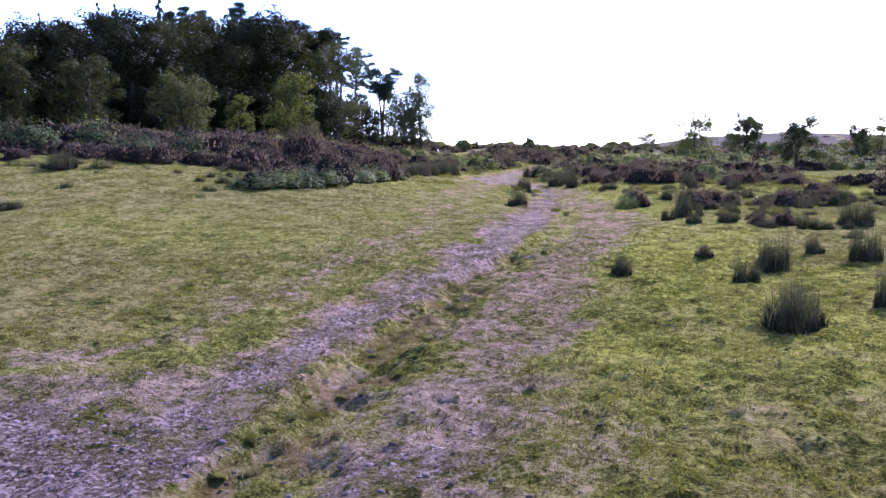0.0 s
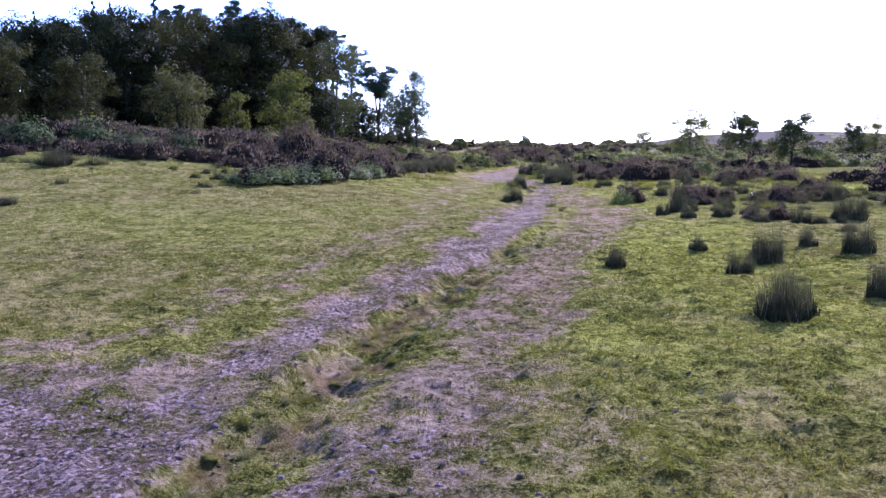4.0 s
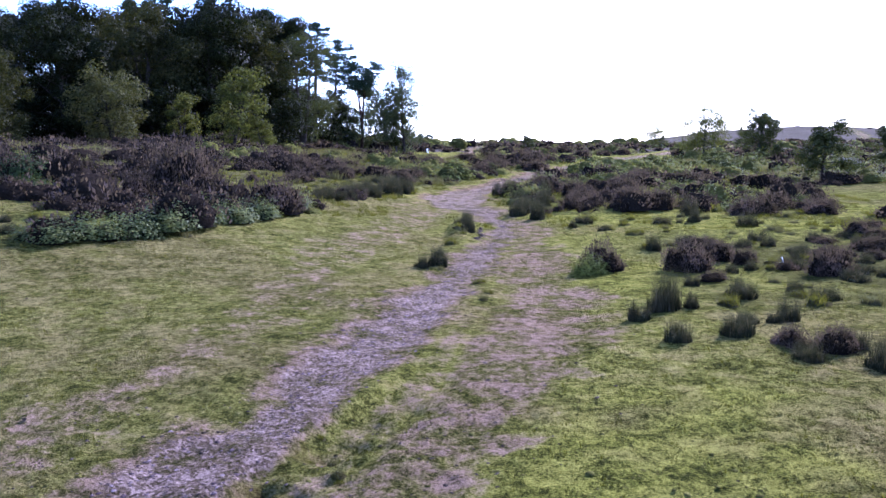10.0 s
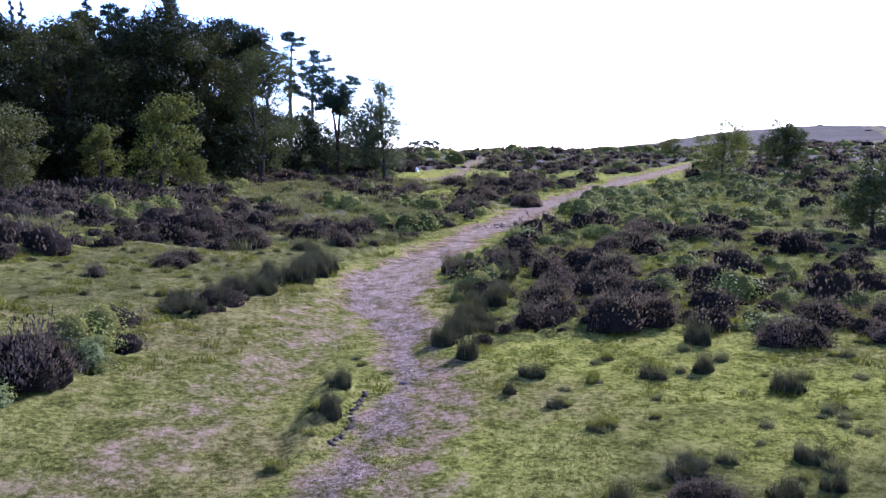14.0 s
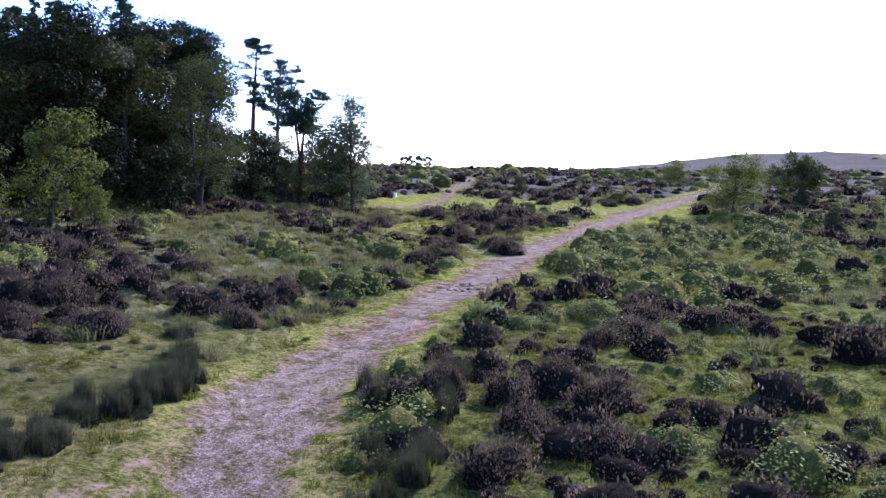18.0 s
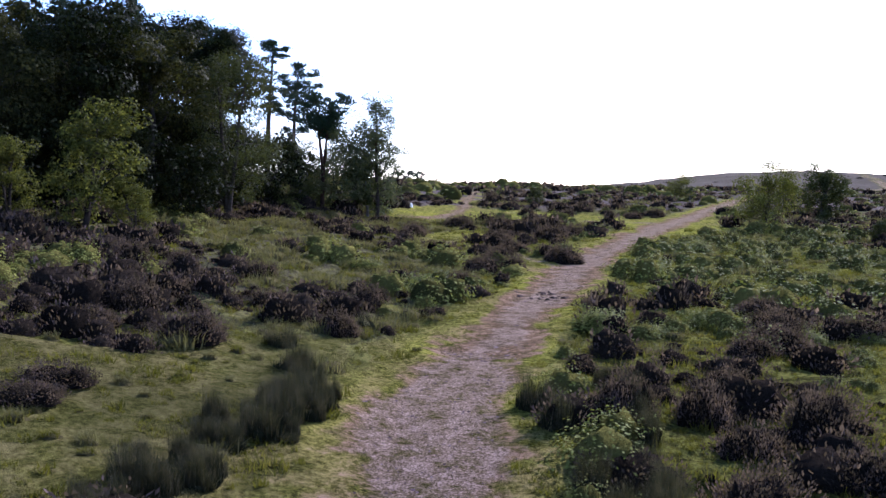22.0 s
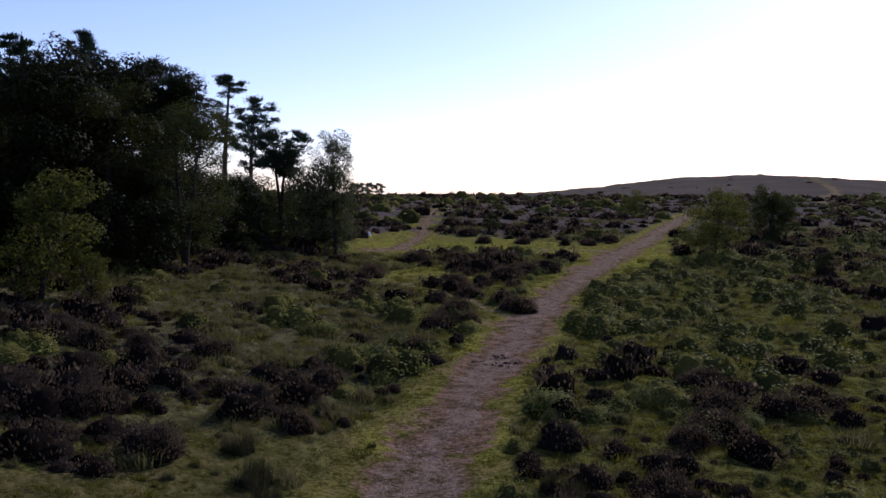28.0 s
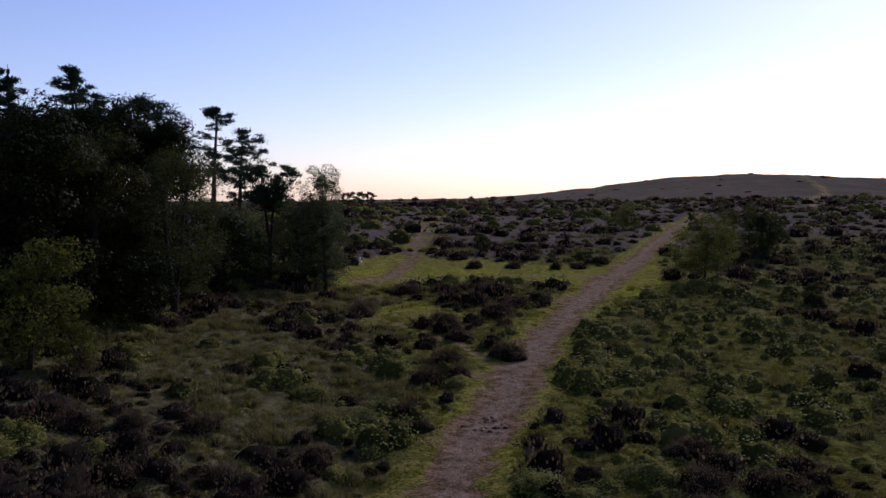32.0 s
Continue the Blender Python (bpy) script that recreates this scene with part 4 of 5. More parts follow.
for i, (x, y) in enumerate(GRASSES):
    w = chance.uniform(.16, .42) if y > 22 else chance.uniform(.06, .15)
    if land(x, y)[0]["gravel"] < 0.2:
        put(("rough_grass", i % 4), lambda: rough_grass(i % 4), x, y, w, w * .85, w * chance.uniform(.5, 1.0), chance.uniform(0, 360), "rough tawny grass tuft in the turf", "grass tussock", "grass tussocks", 0.02)


# ---- trees ----
def limb(rng, start, way, length, r0, droop=0.0, n=5):
    pts = [np.array(start, float)]
    d = np.array(way, float) / np.linalg.norm(way)
    for i in range(n - 1):
        d = d + 0.22 * rng.normal(size=3) + (0, 0, -droop)
        d /= np.linalg.norm(d)
        pts.append(pts[-1] + d * length / (n - 1))
    return np.array(pts), np.linspace(r0, r0 * 0.25, n)


def clump(rng, centre, radii, n, hollow=0.55):
    """Places for leaves in a lumpy rounded mass, and the way each looks: outwards and up."""
    d = unit(rng, n)
    lump = 1 + 0.2 * np.sin(d @ rng.normal(size=3) * 3.5 + rng.uniform(0, 6)) + 0.14 * np.sin(d @ rng.normal(size=3) * 7 + rng.uniform(0, 6))
    depth = hollow + (1 - hollow) * rng.uniform(0, 1, n) ** 0.6
    at = np.array(centre) + d * np.array(radii) * (depth * lump * rng.uniform(0.9, 1.1, n))[:, None]
    return np.concatenate([at, d + (0, 0, 0.35)], 1)


def tree(name, trunk, limbs, crown, bark, foliage, crown_name="crown"):
    ob = new(name)
    part("trunk", trunk, bark, ob, smooth=True)
    for bough in limbs:
        part("limb", join(bough), bark, ob, smooth=True)
    part(crown_name, crown, foliage, ob)
    return ob


def broadleaf(seed, h, spread, leaf_n, leaf, mat, bark=BARK, base=0.18, stems=1, slim=1.0, name="broadleaf_tree", loose=1.0, boughs=17, turn=0.55):
    """A branching tree: clumps of leaves at the ends of limbs, with gaps between."""
    rng = np.random.default_rng(seed)
    trunks, limbs, cen = [], [], []
    for s in range(stems):
        lean = rng.normal(size=2) * (0.05 if stems == 1 else 0.16)
        pts = np.array([(lean[0] * f * h + 0.12 * rng.normal() * f, lean[1] * f * h + 0.12 * rng.normal() * f, f * h * 0.9) for f in np.linspace(0, 1, 8)])
        pts[0, 2] = -0.2
        r = 0.028 * h * slim / math.sqrt(stems)
        trunks.append(tube(pts, r * np.array([1.35, 1, .9, .8, .66, .5, .34, .15]), 8))
        n = int(boughs / math.sqrt(stems))
        for i in range(n):
            f = base + (0.93 - base) * (i + rng.uniform(0, 1)) / n
            p = np.array([np.interp(f, np.linspace(0, 1, 8), pts[:, k]) for k in range(3)])
            a = i * 2.4 + rng.uniform(-0.5, 0.5)
            length = spread * (0.55 + 0.6 * math.sin(math.pi * min(1, max(0.12, (f - base) / (1 - base) * 0.85 + 0.12)))) * rng.uniform(0.7, 1.15)
            up = rng.uniform(0.15, 0.6) + 0.7 * f * f
            lp, lr = limb(rng, p, (math.cos(a), math.sin(a), up), length, r * 0.42 * (1.1 - f))
            limbs.append([tube(lp, lr, 5)])
            k = int(leaf_n / n / stems)
            size = spread * rng.uniform(0.26, 0.46) * slim ** 0.3 * loose
            cen.append(clump(rng, lp[-1], (size, size, size * 0.7), k // 2, 0.78 / loose ** 2))
            for q in (2, 3):
                sp, sr = limb(rng, lp[q], unit(rng, 1)[0] + (math.cos(a) * 0.4, math.sin(a) * 0.4, 0.4), length * 0.5, lr[q] * 0.6, n=4)
                limbs[-1].append(tube(sp, sr, 4))
                cen.append(clump(rng, sp[-1], (size * .75, size * .75, size * .55), k // 4, 0.78 / loose ** 2))
        cen.append(clump(rng, pts[-1] * (1, 1, 0.93), (spread * .32, spread * .32, h * .1), leaf_n // (12 * stems)))
    cen = np.concatenate(cen)
    return tree(name, join(trunks), limbs, leaves(rng, cen[:, :3], leaf, 1.5, None, turn * loose, cen[:, 3:]), bark, mat)


CROWNS = {
    "oval": ([0, 0.2, 0.5, 0.8, 1.0], [0.35, 0.8, 1.0, 0.75, 0.15]),
    "dome": ([0, 0.15, 0.4, 0.7, 0.9, 1.0], [0.7, 0.95, 1.0, 0.85, 0.55, 0.1]),
    "umbrella": ([0, 0.3, 0.55, 0.8, 1.0], [0.2, 0.5, 1.0, 0.9, 0.45]),
    "tall": ([0, 0.2, 0.5, 0.75, 1.0], [0.5, 0.6, 1.0, 0.9, 0.3]),
}


def pine(seed, h, base, spread, leaf_n, crown="oval", puffs=20, lean=0.02, stems=1, fat=1.0, flat=1.0):
    """A bare, slightly bent trunk; rising boughs that end in uneven dark puffs of needles."""
    rng = np.random.default_rng(seed)
    r, fs = 0.017 * h, np.linspace(0, 1, 9)
    axes, trunks, limbs, cen = [], [], [], []
    for k in range(stems):
        off = 0 if stems == 1 else (k - 0.5) * 0.22 * h
        pts = np.array([(lean * f * h + 0.02 * h * math.sin(3.5 * f + seed) * f + off * max(0, f - 0.32), 0.015 * h * math.sin(3 * f + k), f * h * (0.97 - 0.08 * k)) for f in fs])
        pts[0, 2] = -0.2
        axes.append(pts)
        trunks.append(tube(pts, r * np.array([1.25, 1, .95, .88, .78, .66, .5, .33, .12]), 8))
    low = base * h
    each = leaf_n / (puffs * 6.5)
    for i in range(puffs):
        pts = axes[i % stems]
        g = min(1.0, max(0.0, (i + rng.normal() * 1.2) / puffs))
        z = low + (h - low) * g * 0.97
        reach = spread * float(np.interp(g, *CROWNS[crown])) * rng.uniform(0.45, 1.05)
        a = i * 2.4 + rng.uniform(-0.7, 0.7)
        z0 = max(low * 0.85, z - reach * rng.uniform(0.2, 0.6))
        p = np.array([np.interp(z0, pts[:, 2], pts[:, k]) for k in range(3)])
        end = np.array([p[0] + reach * math.cos(a), p[1] + reach * math.sin(a), z])
        u = np.linspace(0, 1, 5)[:, None]
        way = p + (end - p) * u + np.array((0, 0, 1.0)) * (-0.16 * reach) * np.sin(np.pi * u) + 0.06 * reach * rng.normal(size=(5, 3)) * u
        rad = r * 0.34 * (1.1 - 0.7 * g) * np.array([1, .8, .62, .45, .25])
        limbs.append([tube(way, rad, 5)])
        for q in range(6):
            f = 1.0 if q == 0 else rng.uniform(0.45, 1.0)
            on = np.array([np.interp(f, u[:, 0], way[:, k]) for k in range(3)])
            o = on + rng.normal(size=3) * (0.2 * reach + 0.12, 0.2 * reach + 0.12, 0.1 * reach + 0.05) + (0, 0, 0.08 * spread)
            sz = fat * (0.17 * spread + 0.2) * rng.uniform(0.65, 1.4)
            limbs[-1].append(tube(np.array([on, (on + o) / 2 + (0, 0, -0.04), o]), rad[3] * np.array([.7, .5, .25]), 3))
            cen.append(clump(rng, o, (sz, sz * rng.uniform(.75, 1), flat * sz * rng.uniform(0.32, 0.5)), int(each * rng.uniform(0.7, 1.3)), 0.0))
    for pts in axes:
        cen.append(clump(rng, pts[-1] + (0, 0, -0.02 * h), (spread * .2, spread * .2, spread * .16), leaf_n // 40, 0.1))
        cen.append(clump(rng, pts[-1] + (0.2, 0, -0.06 * h), (spread * .28, spread * .22, spread * .16), leaf_n // 40, 0.1))
    for i in range(5):
        z = rng.uniform(0.3, 0.95) * low
        p = np.array([np.interp(z, axes[0][:, 2], axes[0][:, k]) for k in range(3)])
        a = rng.uniform(0, 6.28)
        lp, lr = limb(rng, p, (math.cos(a), math.sin(a), 0.1), spread * 0.3, r * 0.14)
        limbs.append([tube(lp, lr, 4)])
    cen = np.concatenate(cen)
    return tree("pine_tree", join(trunks), limbs, leaves(rng, cen[:, :3], 0.085, 3.6, cen[:, 3:] + (0, 0, 0.3), 0.6), BARK_PINE, NEEDLE_PINE)


def spruce(seed, h, spread, leaf_n):
    """A narrow pointed conifer in drooping tiers."""
    rng = np.random.default_rng(seed)
    pts = np.array([(0, 0, f * h) for f in np.linspace(-0.01, 1, 6)])
    trunk, limbs, cen, way = tube(pts, 0.016 * h * np.array([1.2, 1, .8, .6, .35, .06]), 7), [], [], []
    n = 34
    for i in range(n):
        f = 0.15 + 0.83 * i / n
        a = i * 2.4
        length = spread * (1.03 - f) * rng.uniform(0.8, 1.15)
        lp, lr = limb(rng, (0, 0, f * h), (math.cos(a), math.sin(a), 0.1), length, 0.05, 0.1)
        limbs.append([tube(lp, lr, 4)])
        k = int(leaf_n / n * (1.4 - f))
        q = rng.uniform(0.1, 1.05, k)[:, None]
        cen.append(lp[0] + (lp[-1] - lp[0]) * q + rng.normal(size=(k, 3)) * (0.16 * length, 0.16 * length, 0.12 * length + 0.08))
    return tree("spruce_tree", trunk, limbs, leaves(rng, np.concatenate(cen), 0.2, 2.0), BARK_PINE, NEEDLE_SPRUCE)


MODELS = {
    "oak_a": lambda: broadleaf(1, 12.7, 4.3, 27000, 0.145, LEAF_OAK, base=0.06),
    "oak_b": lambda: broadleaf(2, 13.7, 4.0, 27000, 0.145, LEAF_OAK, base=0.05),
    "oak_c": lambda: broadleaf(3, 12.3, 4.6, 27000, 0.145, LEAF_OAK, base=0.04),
    "oak_front": lambda: broadleaf(31, 12.1, 4.6, 27000, 0.14, LEAF_OAK_LIT, base=0.04),
    "birch_wood": lambda: broadleaf(4, 14.0, 3.1, 22000, 0.1, LEAF_BIRCH, BARK, 0.06, 2, 0.75, "birch_tree", 1.25, 24),
    "young_oak": lambda: broadleaf(5, 7.4, 2.2, 8000, 0.13, LEAF_BRIGHT, base=0.08, stems=2, name="young_oak_tree", boughs=20),
    "lone_birch": lambda: broadleaf(16, 11.8, 2.3, 20000, 0.08, LEAF_FINE, BARK, 0.1, 1, 0.5, "birch_tree", 1.3, 40, 1.0),
    "bush_tree": lambda: broadleaf(7, 5.4, 2.3, 10000, 0.1, LEAF_FINE, base=0.03, stems=3, name="willow_tree", loose=1.15, boughs=20),
    "willow": lambda: broadleaf(17, 5.4, 2.3, 12000, 0.1, LEAF_WILLOW, base=0.03, stems=3, name="willow_tree", boughs=20),
    "hawthorn": lambda: broadleaf(8, 5.0, 2.5, 13000, 0.09, LEAF_BRIGHT, base=0.1, name="hawthorn_tree", loose=1.15, boughs=22),
    "dense_thorn": lambda: broadleaf(9, 5.6, 2.3, 10000, 0.12, LEAF_BIRCH, base=0.1, name="holly_tree", loose=1.2),
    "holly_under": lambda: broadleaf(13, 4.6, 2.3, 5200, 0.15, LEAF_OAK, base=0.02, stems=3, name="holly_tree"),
    "small_thorn": lambda: broadleaf(10, 3.6, 1.5, 7000, 0.10, LEAF_BIRCH, base=0.2, name="hawthorn_tree", loose=1.2),
    "sapling": lambda: broadleaf(12, 3.6, 0.9, 2200, 0.10, LEAF_BIRCH, BARK_BIRCH, 0.1, name="birch_sapling", slim=0.7),
    "pine_umbrella": lambda: pine(21, 10.2, 0.6, 3.6, 11000, "umbrella", 15, 0.02, 2),
    "pine_mid": lambda: pine(22, 14.0, 0.5, 2.9, 11000, "dome", 17, 0.04),
    "pine_thin": lambda: pine(23, 17.2, 0.55, 1.9, 7500, "tall", 16),
    "pine_dome": lambda: pine(24, 16.0, 0.45, 3.0, 20000, "dome", 34, fat=1.35),
    "pine_tall": lambda: pine(25, 19.5, 0.6, 3.1, 10000, "dome", 15, -0.01),
    "pine_far": lambda: pine(27, 5.0, 0.3, 1.5, 2600, "dome", 9, fat=1.3),
    "spruce": lambda: spruce(26, 22.0, 3.2, 5000),
}
TREE_TAGS = {
    "oak_a": ("tall leafy oak in the dark wood", "tree"), "oak_b": ("tall leafy oak in the dark wood", "tree"), "oak_c": ("broad leafy oak at the wood's edge", "tree"),
    "oak_front": ("broad front oak, sunlit look put into its olive leaf colour", "tree"), "birch_wood": ("tall grey-green birch at the wood's edge", "tree"), "young_oak": ("young oak with bright yellow-green leaves before the wood", "tree"),
    "lone_birch": ("slender open birch standing apart by the pines", "tree"), "bush_tree": ("pale grey-green willow under the pines", "tree"), "willow": ("rounded olive-green willow before the wood", "tree"),
    "hawthorn": ("spreading open hawthorn on the heath", "tree"), "dense_thorn": ("dense dark holly on the heath", "tree"), "small_thorn": ("small round-crowned hawthorn on the heath", "tree"),
    "holly_under": ("dark bushy holly under the trees of the wood", "tree"), "sapling": ("thin birch sapling on the heath", "tree"), "pine_umbrella": ("forked Scots pine with a flat umbrella crown", "tree"), "pine_mid": ("Scots pine with layered dark crown", "tree"),
    "pine_thin": ("thin tall Scots pine with a small crown", "tree"), "pine_dome": ("dense dome-topped dark pine", "tree"), "pine_tall": ("tall bare-trunked pine above the wood", "tree"), "pine_far": ("small dark pine in a far clump on the moor", "tree"), "spruce": ("tall pointed dark spruce behind the wood", "tree"),
}
TREES = [
    ("lone_birch", -2.9, 115.5, 1.0), ("pine_umbrella", -8.2, 116.2, 1.0), ("pine_mid", -12.9, 126.4, 1.0), ("pine_thin", -15.6, 126.6, 1.0), ("pine_dome", -19.2, 117.5, 1.0), ("pine_tall", -28.5, 123, 0.95),
    ("pine_tall", -33.5, 121, 0.97), ("pine_tall", -27.2, 126, 0.9), ("pine_thin", -37, 117, 1.0), ("young_oak", -14.6, 79, 0.82), ("young_oak", -12.2, 79.6, 0.42), ("young_oak", -19.2, 80.5, 0.55), ("willow", -21.6, 72, 0.95),
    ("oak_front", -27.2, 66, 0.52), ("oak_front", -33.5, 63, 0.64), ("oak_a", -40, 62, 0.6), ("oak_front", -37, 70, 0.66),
]
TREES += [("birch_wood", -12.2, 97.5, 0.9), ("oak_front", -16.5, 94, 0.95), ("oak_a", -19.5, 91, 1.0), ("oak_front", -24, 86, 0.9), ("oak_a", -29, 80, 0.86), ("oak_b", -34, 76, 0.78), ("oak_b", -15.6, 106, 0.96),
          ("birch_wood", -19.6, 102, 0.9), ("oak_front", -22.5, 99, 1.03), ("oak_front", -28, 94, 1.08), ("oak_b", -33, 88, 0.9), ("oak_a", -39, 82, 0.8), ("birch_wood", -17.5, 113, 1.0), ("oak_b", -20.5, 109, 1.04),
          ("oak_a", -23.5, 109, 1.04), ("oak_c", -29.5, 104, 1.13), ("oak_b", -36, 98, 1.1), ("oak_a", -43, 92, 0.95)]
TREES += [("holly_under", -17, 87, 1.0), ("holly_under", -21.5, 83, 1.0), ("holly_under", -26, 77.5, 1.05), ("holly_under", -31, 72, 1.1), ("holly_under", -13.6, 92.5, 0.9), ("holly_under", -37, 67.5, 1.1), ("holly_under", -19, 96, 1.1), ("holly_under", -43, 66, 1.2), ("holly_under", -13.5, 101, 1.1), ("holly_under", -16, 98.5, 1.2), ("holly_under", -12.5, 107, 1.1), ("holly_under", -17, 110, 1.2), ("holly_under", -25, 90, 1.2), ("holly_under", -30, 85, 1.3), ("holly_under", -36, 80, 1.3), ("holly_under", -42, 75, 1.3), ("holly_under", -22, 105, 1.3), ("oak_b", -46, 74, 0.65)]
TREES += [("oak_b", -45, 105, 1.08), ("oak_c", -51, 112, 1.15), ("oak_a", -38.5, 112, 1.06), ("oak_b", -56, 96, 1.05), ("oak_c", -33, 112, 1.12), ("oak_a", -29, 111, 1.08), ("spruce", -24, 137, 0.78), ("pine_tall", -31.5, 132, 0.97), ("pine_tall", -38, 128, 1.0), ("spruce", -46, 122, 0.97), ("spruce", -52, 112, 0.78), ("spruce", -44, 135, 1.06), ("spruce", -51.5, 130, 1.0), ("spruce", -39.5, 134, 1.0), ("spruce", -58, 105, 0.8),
          ("bush_tree", -5.2, 117.5, 1.4), ("bush_tree", -7.4, 121, 1.1), ("bush_tree", -11.2, 119.5, 1.05), ("sapling", -3.9, 115.8, 1.6), ("sapling", -9.6, 112.5, 1.5), ("bush_tree", -14.2, 121.5, 1.1)]
TREES += [("hawthorn", 37, 126, 1.15), ("dense_thorn", 51.6, 145.8, 1.08), ("sapling", 52.6, 146.5, 2.0), ("small_thorn", 27.4, 66, 1.0), ("small_thorn", 45, 92, 0.95), ("hawthorn", 76, 148, 1.1),
          ("hawthorn", 46.5, 194, 0.85), ("sapling", 45.4, 183.5, 0.9), ("sapling", 58, 190, 1.1), ("dense_thorn", 63, 186, 0.75), ("small_thorn", 15.4, 150, 0.62), ("small_thorn", 41, 110, 0.5)]
TREES += [("pine_far", -13.5 + 1.5 * i, 300 + 5 * math.sin(3 * i), 0.9 + 0.08 * (i % 3)) for i in range(7)]
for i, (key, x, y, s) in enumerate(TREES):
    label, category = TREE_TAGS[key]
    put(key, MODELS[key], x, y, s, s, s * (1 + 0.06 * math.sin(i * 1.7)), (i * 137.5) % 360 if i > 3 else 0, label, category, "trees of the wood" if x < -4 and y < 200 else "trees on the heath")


# ---- heath cover that nobody could count ----
def scatter(rng, x0, x1, y0, y1, step):
    gx, gy = np.meshgrid(np.arange(x0, x1, step), np.arange(y0, y1, step))
    gx, gy = gx.ravel() + rng.uniform(-.5, .5, gx.size) * step, gy.ravel() + rng.uniform(-.5, .5, gx.size) * step
    keep = np.abs(gx - 3) < 6 + 0.56 * gy
    return gx[keep], gy[keep]


def spread_out(base, x, y, z, sx, sy, sz, turn):
    """Many small copies of one shape as one set of triangles."""
    v, t = base
    c, s = np.cos(turn)[:, None], np.sin(turn)[:, None]
    px, py = v[None, :, 0] * sx[:, None], v[None, :, 1] * sy[:, None]
    out = np.stack([px * c - py * s + x[:, None], px * s + py * c + y[:, None], v[None, :, 2] * sz[:, None] + z[:, None]], -1)
    return out.reshape(-1, 3), (np.arange(len(x))[:, None, None] * len(v) + t[None]).reshape(-1, 3)


def cover_heath(name, spec, label, category):
    """spec: rows of (stems or None, foliage, x, y, radius, height). Two meshes: stems and foliage, as one thing."""
    rng = np.random.default_rng(len(name))
    ob = tagged(new(name), label, category, kind="stuff")
    for pname, k, mat in (("woody_base", 0, spec[1]), ("foliage", 1, spec[2])):
        pieces = []
        for bases, x, y, r, h in spec[0]:
            which = rng.integers(0, len(bases), len(x))
            turn = rng.uniform(0, 6.28, len(x))
            for w, base in enumerate(bases):
                q = which == w
                if base[k] is not None and q.any():
                    pieces.append(spread_out(base[k], x[q], y[q], top(x[q], y[q]) - 0.06 * h[q], r[q], r[q] * 0.9, h[q], turn[q]))
        if pieces:
            tagged(part(pname, join(pieces), mat, ob), kind="stuff")


rng = np.random.default_rng(5)
lo_h = [heather_data(np.random.default_rng(i), 300, (4, 9), 0.06, full=False, fill=0.84) for i in range(4)]
lo_b = [leafy_bush_data(np.random.default_rng(i + 9), 760, 0.055, full=False, fill=0.72, long=1.5) for i in range(4)]
mid_h = [heather_data(np.random.default_rng(i + 20), 120, (4, 8), 0.1, full=False, fill=0.82) for i in range(4)]
mid_b = [leafy_bush_data(np.random.default_rng(i + 29), 260, 0.085, full=False, fill=0.78, long=1.6) for i in range(4)]
tiny_h = [heather_data(np.random.default_rng(i), 30, (3, 6), 0.2, full=False) for i in range(3)]
tiny_b = [leafy_bush_data(np.random.default_rng(i + 9), 28, 0.2, full=False) for i in range(3)]


def tussock_data(rng, count):
    r, a = 0.75 * np.sqrt(rng.uniform(0, 1, count)), rng.uniform(0, 6.28, count)
    base = np.stack([r * np.cos(a), r * np.sin(a), -0.05 - 0.2 * r], 1)
    out = np.stack([np.cos(a), np.sin(a), 0 * a], 1) * (0.2 + 0.7 * r)[:, None] + 0.25 * rng.normal(size=(count, 3)) * (1, 1, 0)
    return blades(rng, base, rng.uniform(0.45, 1.2, count), out, 0.06, 2)


tuss = [(dome(i + 50, 0.62, 0.42), tussock_data(np.random.default_rng(i + 40), 150)) for i in range(3)]


def split(x, y):
    """Which plant grows where: 0 heather, 1 bilberry, 2 pale grass, -1 none."""
    n = 0.6 * value_noise(x, y, 7, 31) + 0.5 * value_noise(x, y, 2.4, 32) + 0.45 * value_noise(x, y, 0.8, 35)
    green = 0.6 * soft(x - 0.2 * y, -14, 6) * (1 - soft(y, 112, 130)) - 0.12 * soft(y, 128, 140) * soft(x, 4, 12) * (1 - soft(x - 0.45 * y, -30, -5)) - 0.75 * soft(x, 6, 9) * (1 - soft(y, 62, 72)) - 0.02 * (1 - soft(x, -2, 4)) - 0.36 * (1 - soft(x, -7, -2)) * (1 - soft(y, 74, 84)) - 0.15 * soft(x - 0.25 * y, 5, 14)
    kind = np.where(n + green > 0.12, 1, 0)
    kind = np.where((value_noise(x, y, 5, 33) + 0.5 * value_noise(x, y, 1.3, 34) > 0.12 + 0.12 * (1 - soft(x, -9, -3)) * (1 - soft(y, 70, 80))) & (x < 5 + 0.02 * y) & (y < 125), 2, kind)
    kind = np.where((value_noise(x, y, 2.2, 36) + 0.4 * value_noise(x, y, 0.9, 37) > 0.5 - 0.22 * soft(x - 0.2 * y, -6, 2)) & (x > 5) & (y < 185) & (y > 64), 2, kind)
    return kind


def low_shrub(name, data, core_mat, leaf_mat):
    ob = new(name)
    part("thatch" if leaf_mat == TUSSOCK else "woody_base", data[0], core_mat, ob)
    part("foliage", data[1], leaf_mat, ob)
    return ob


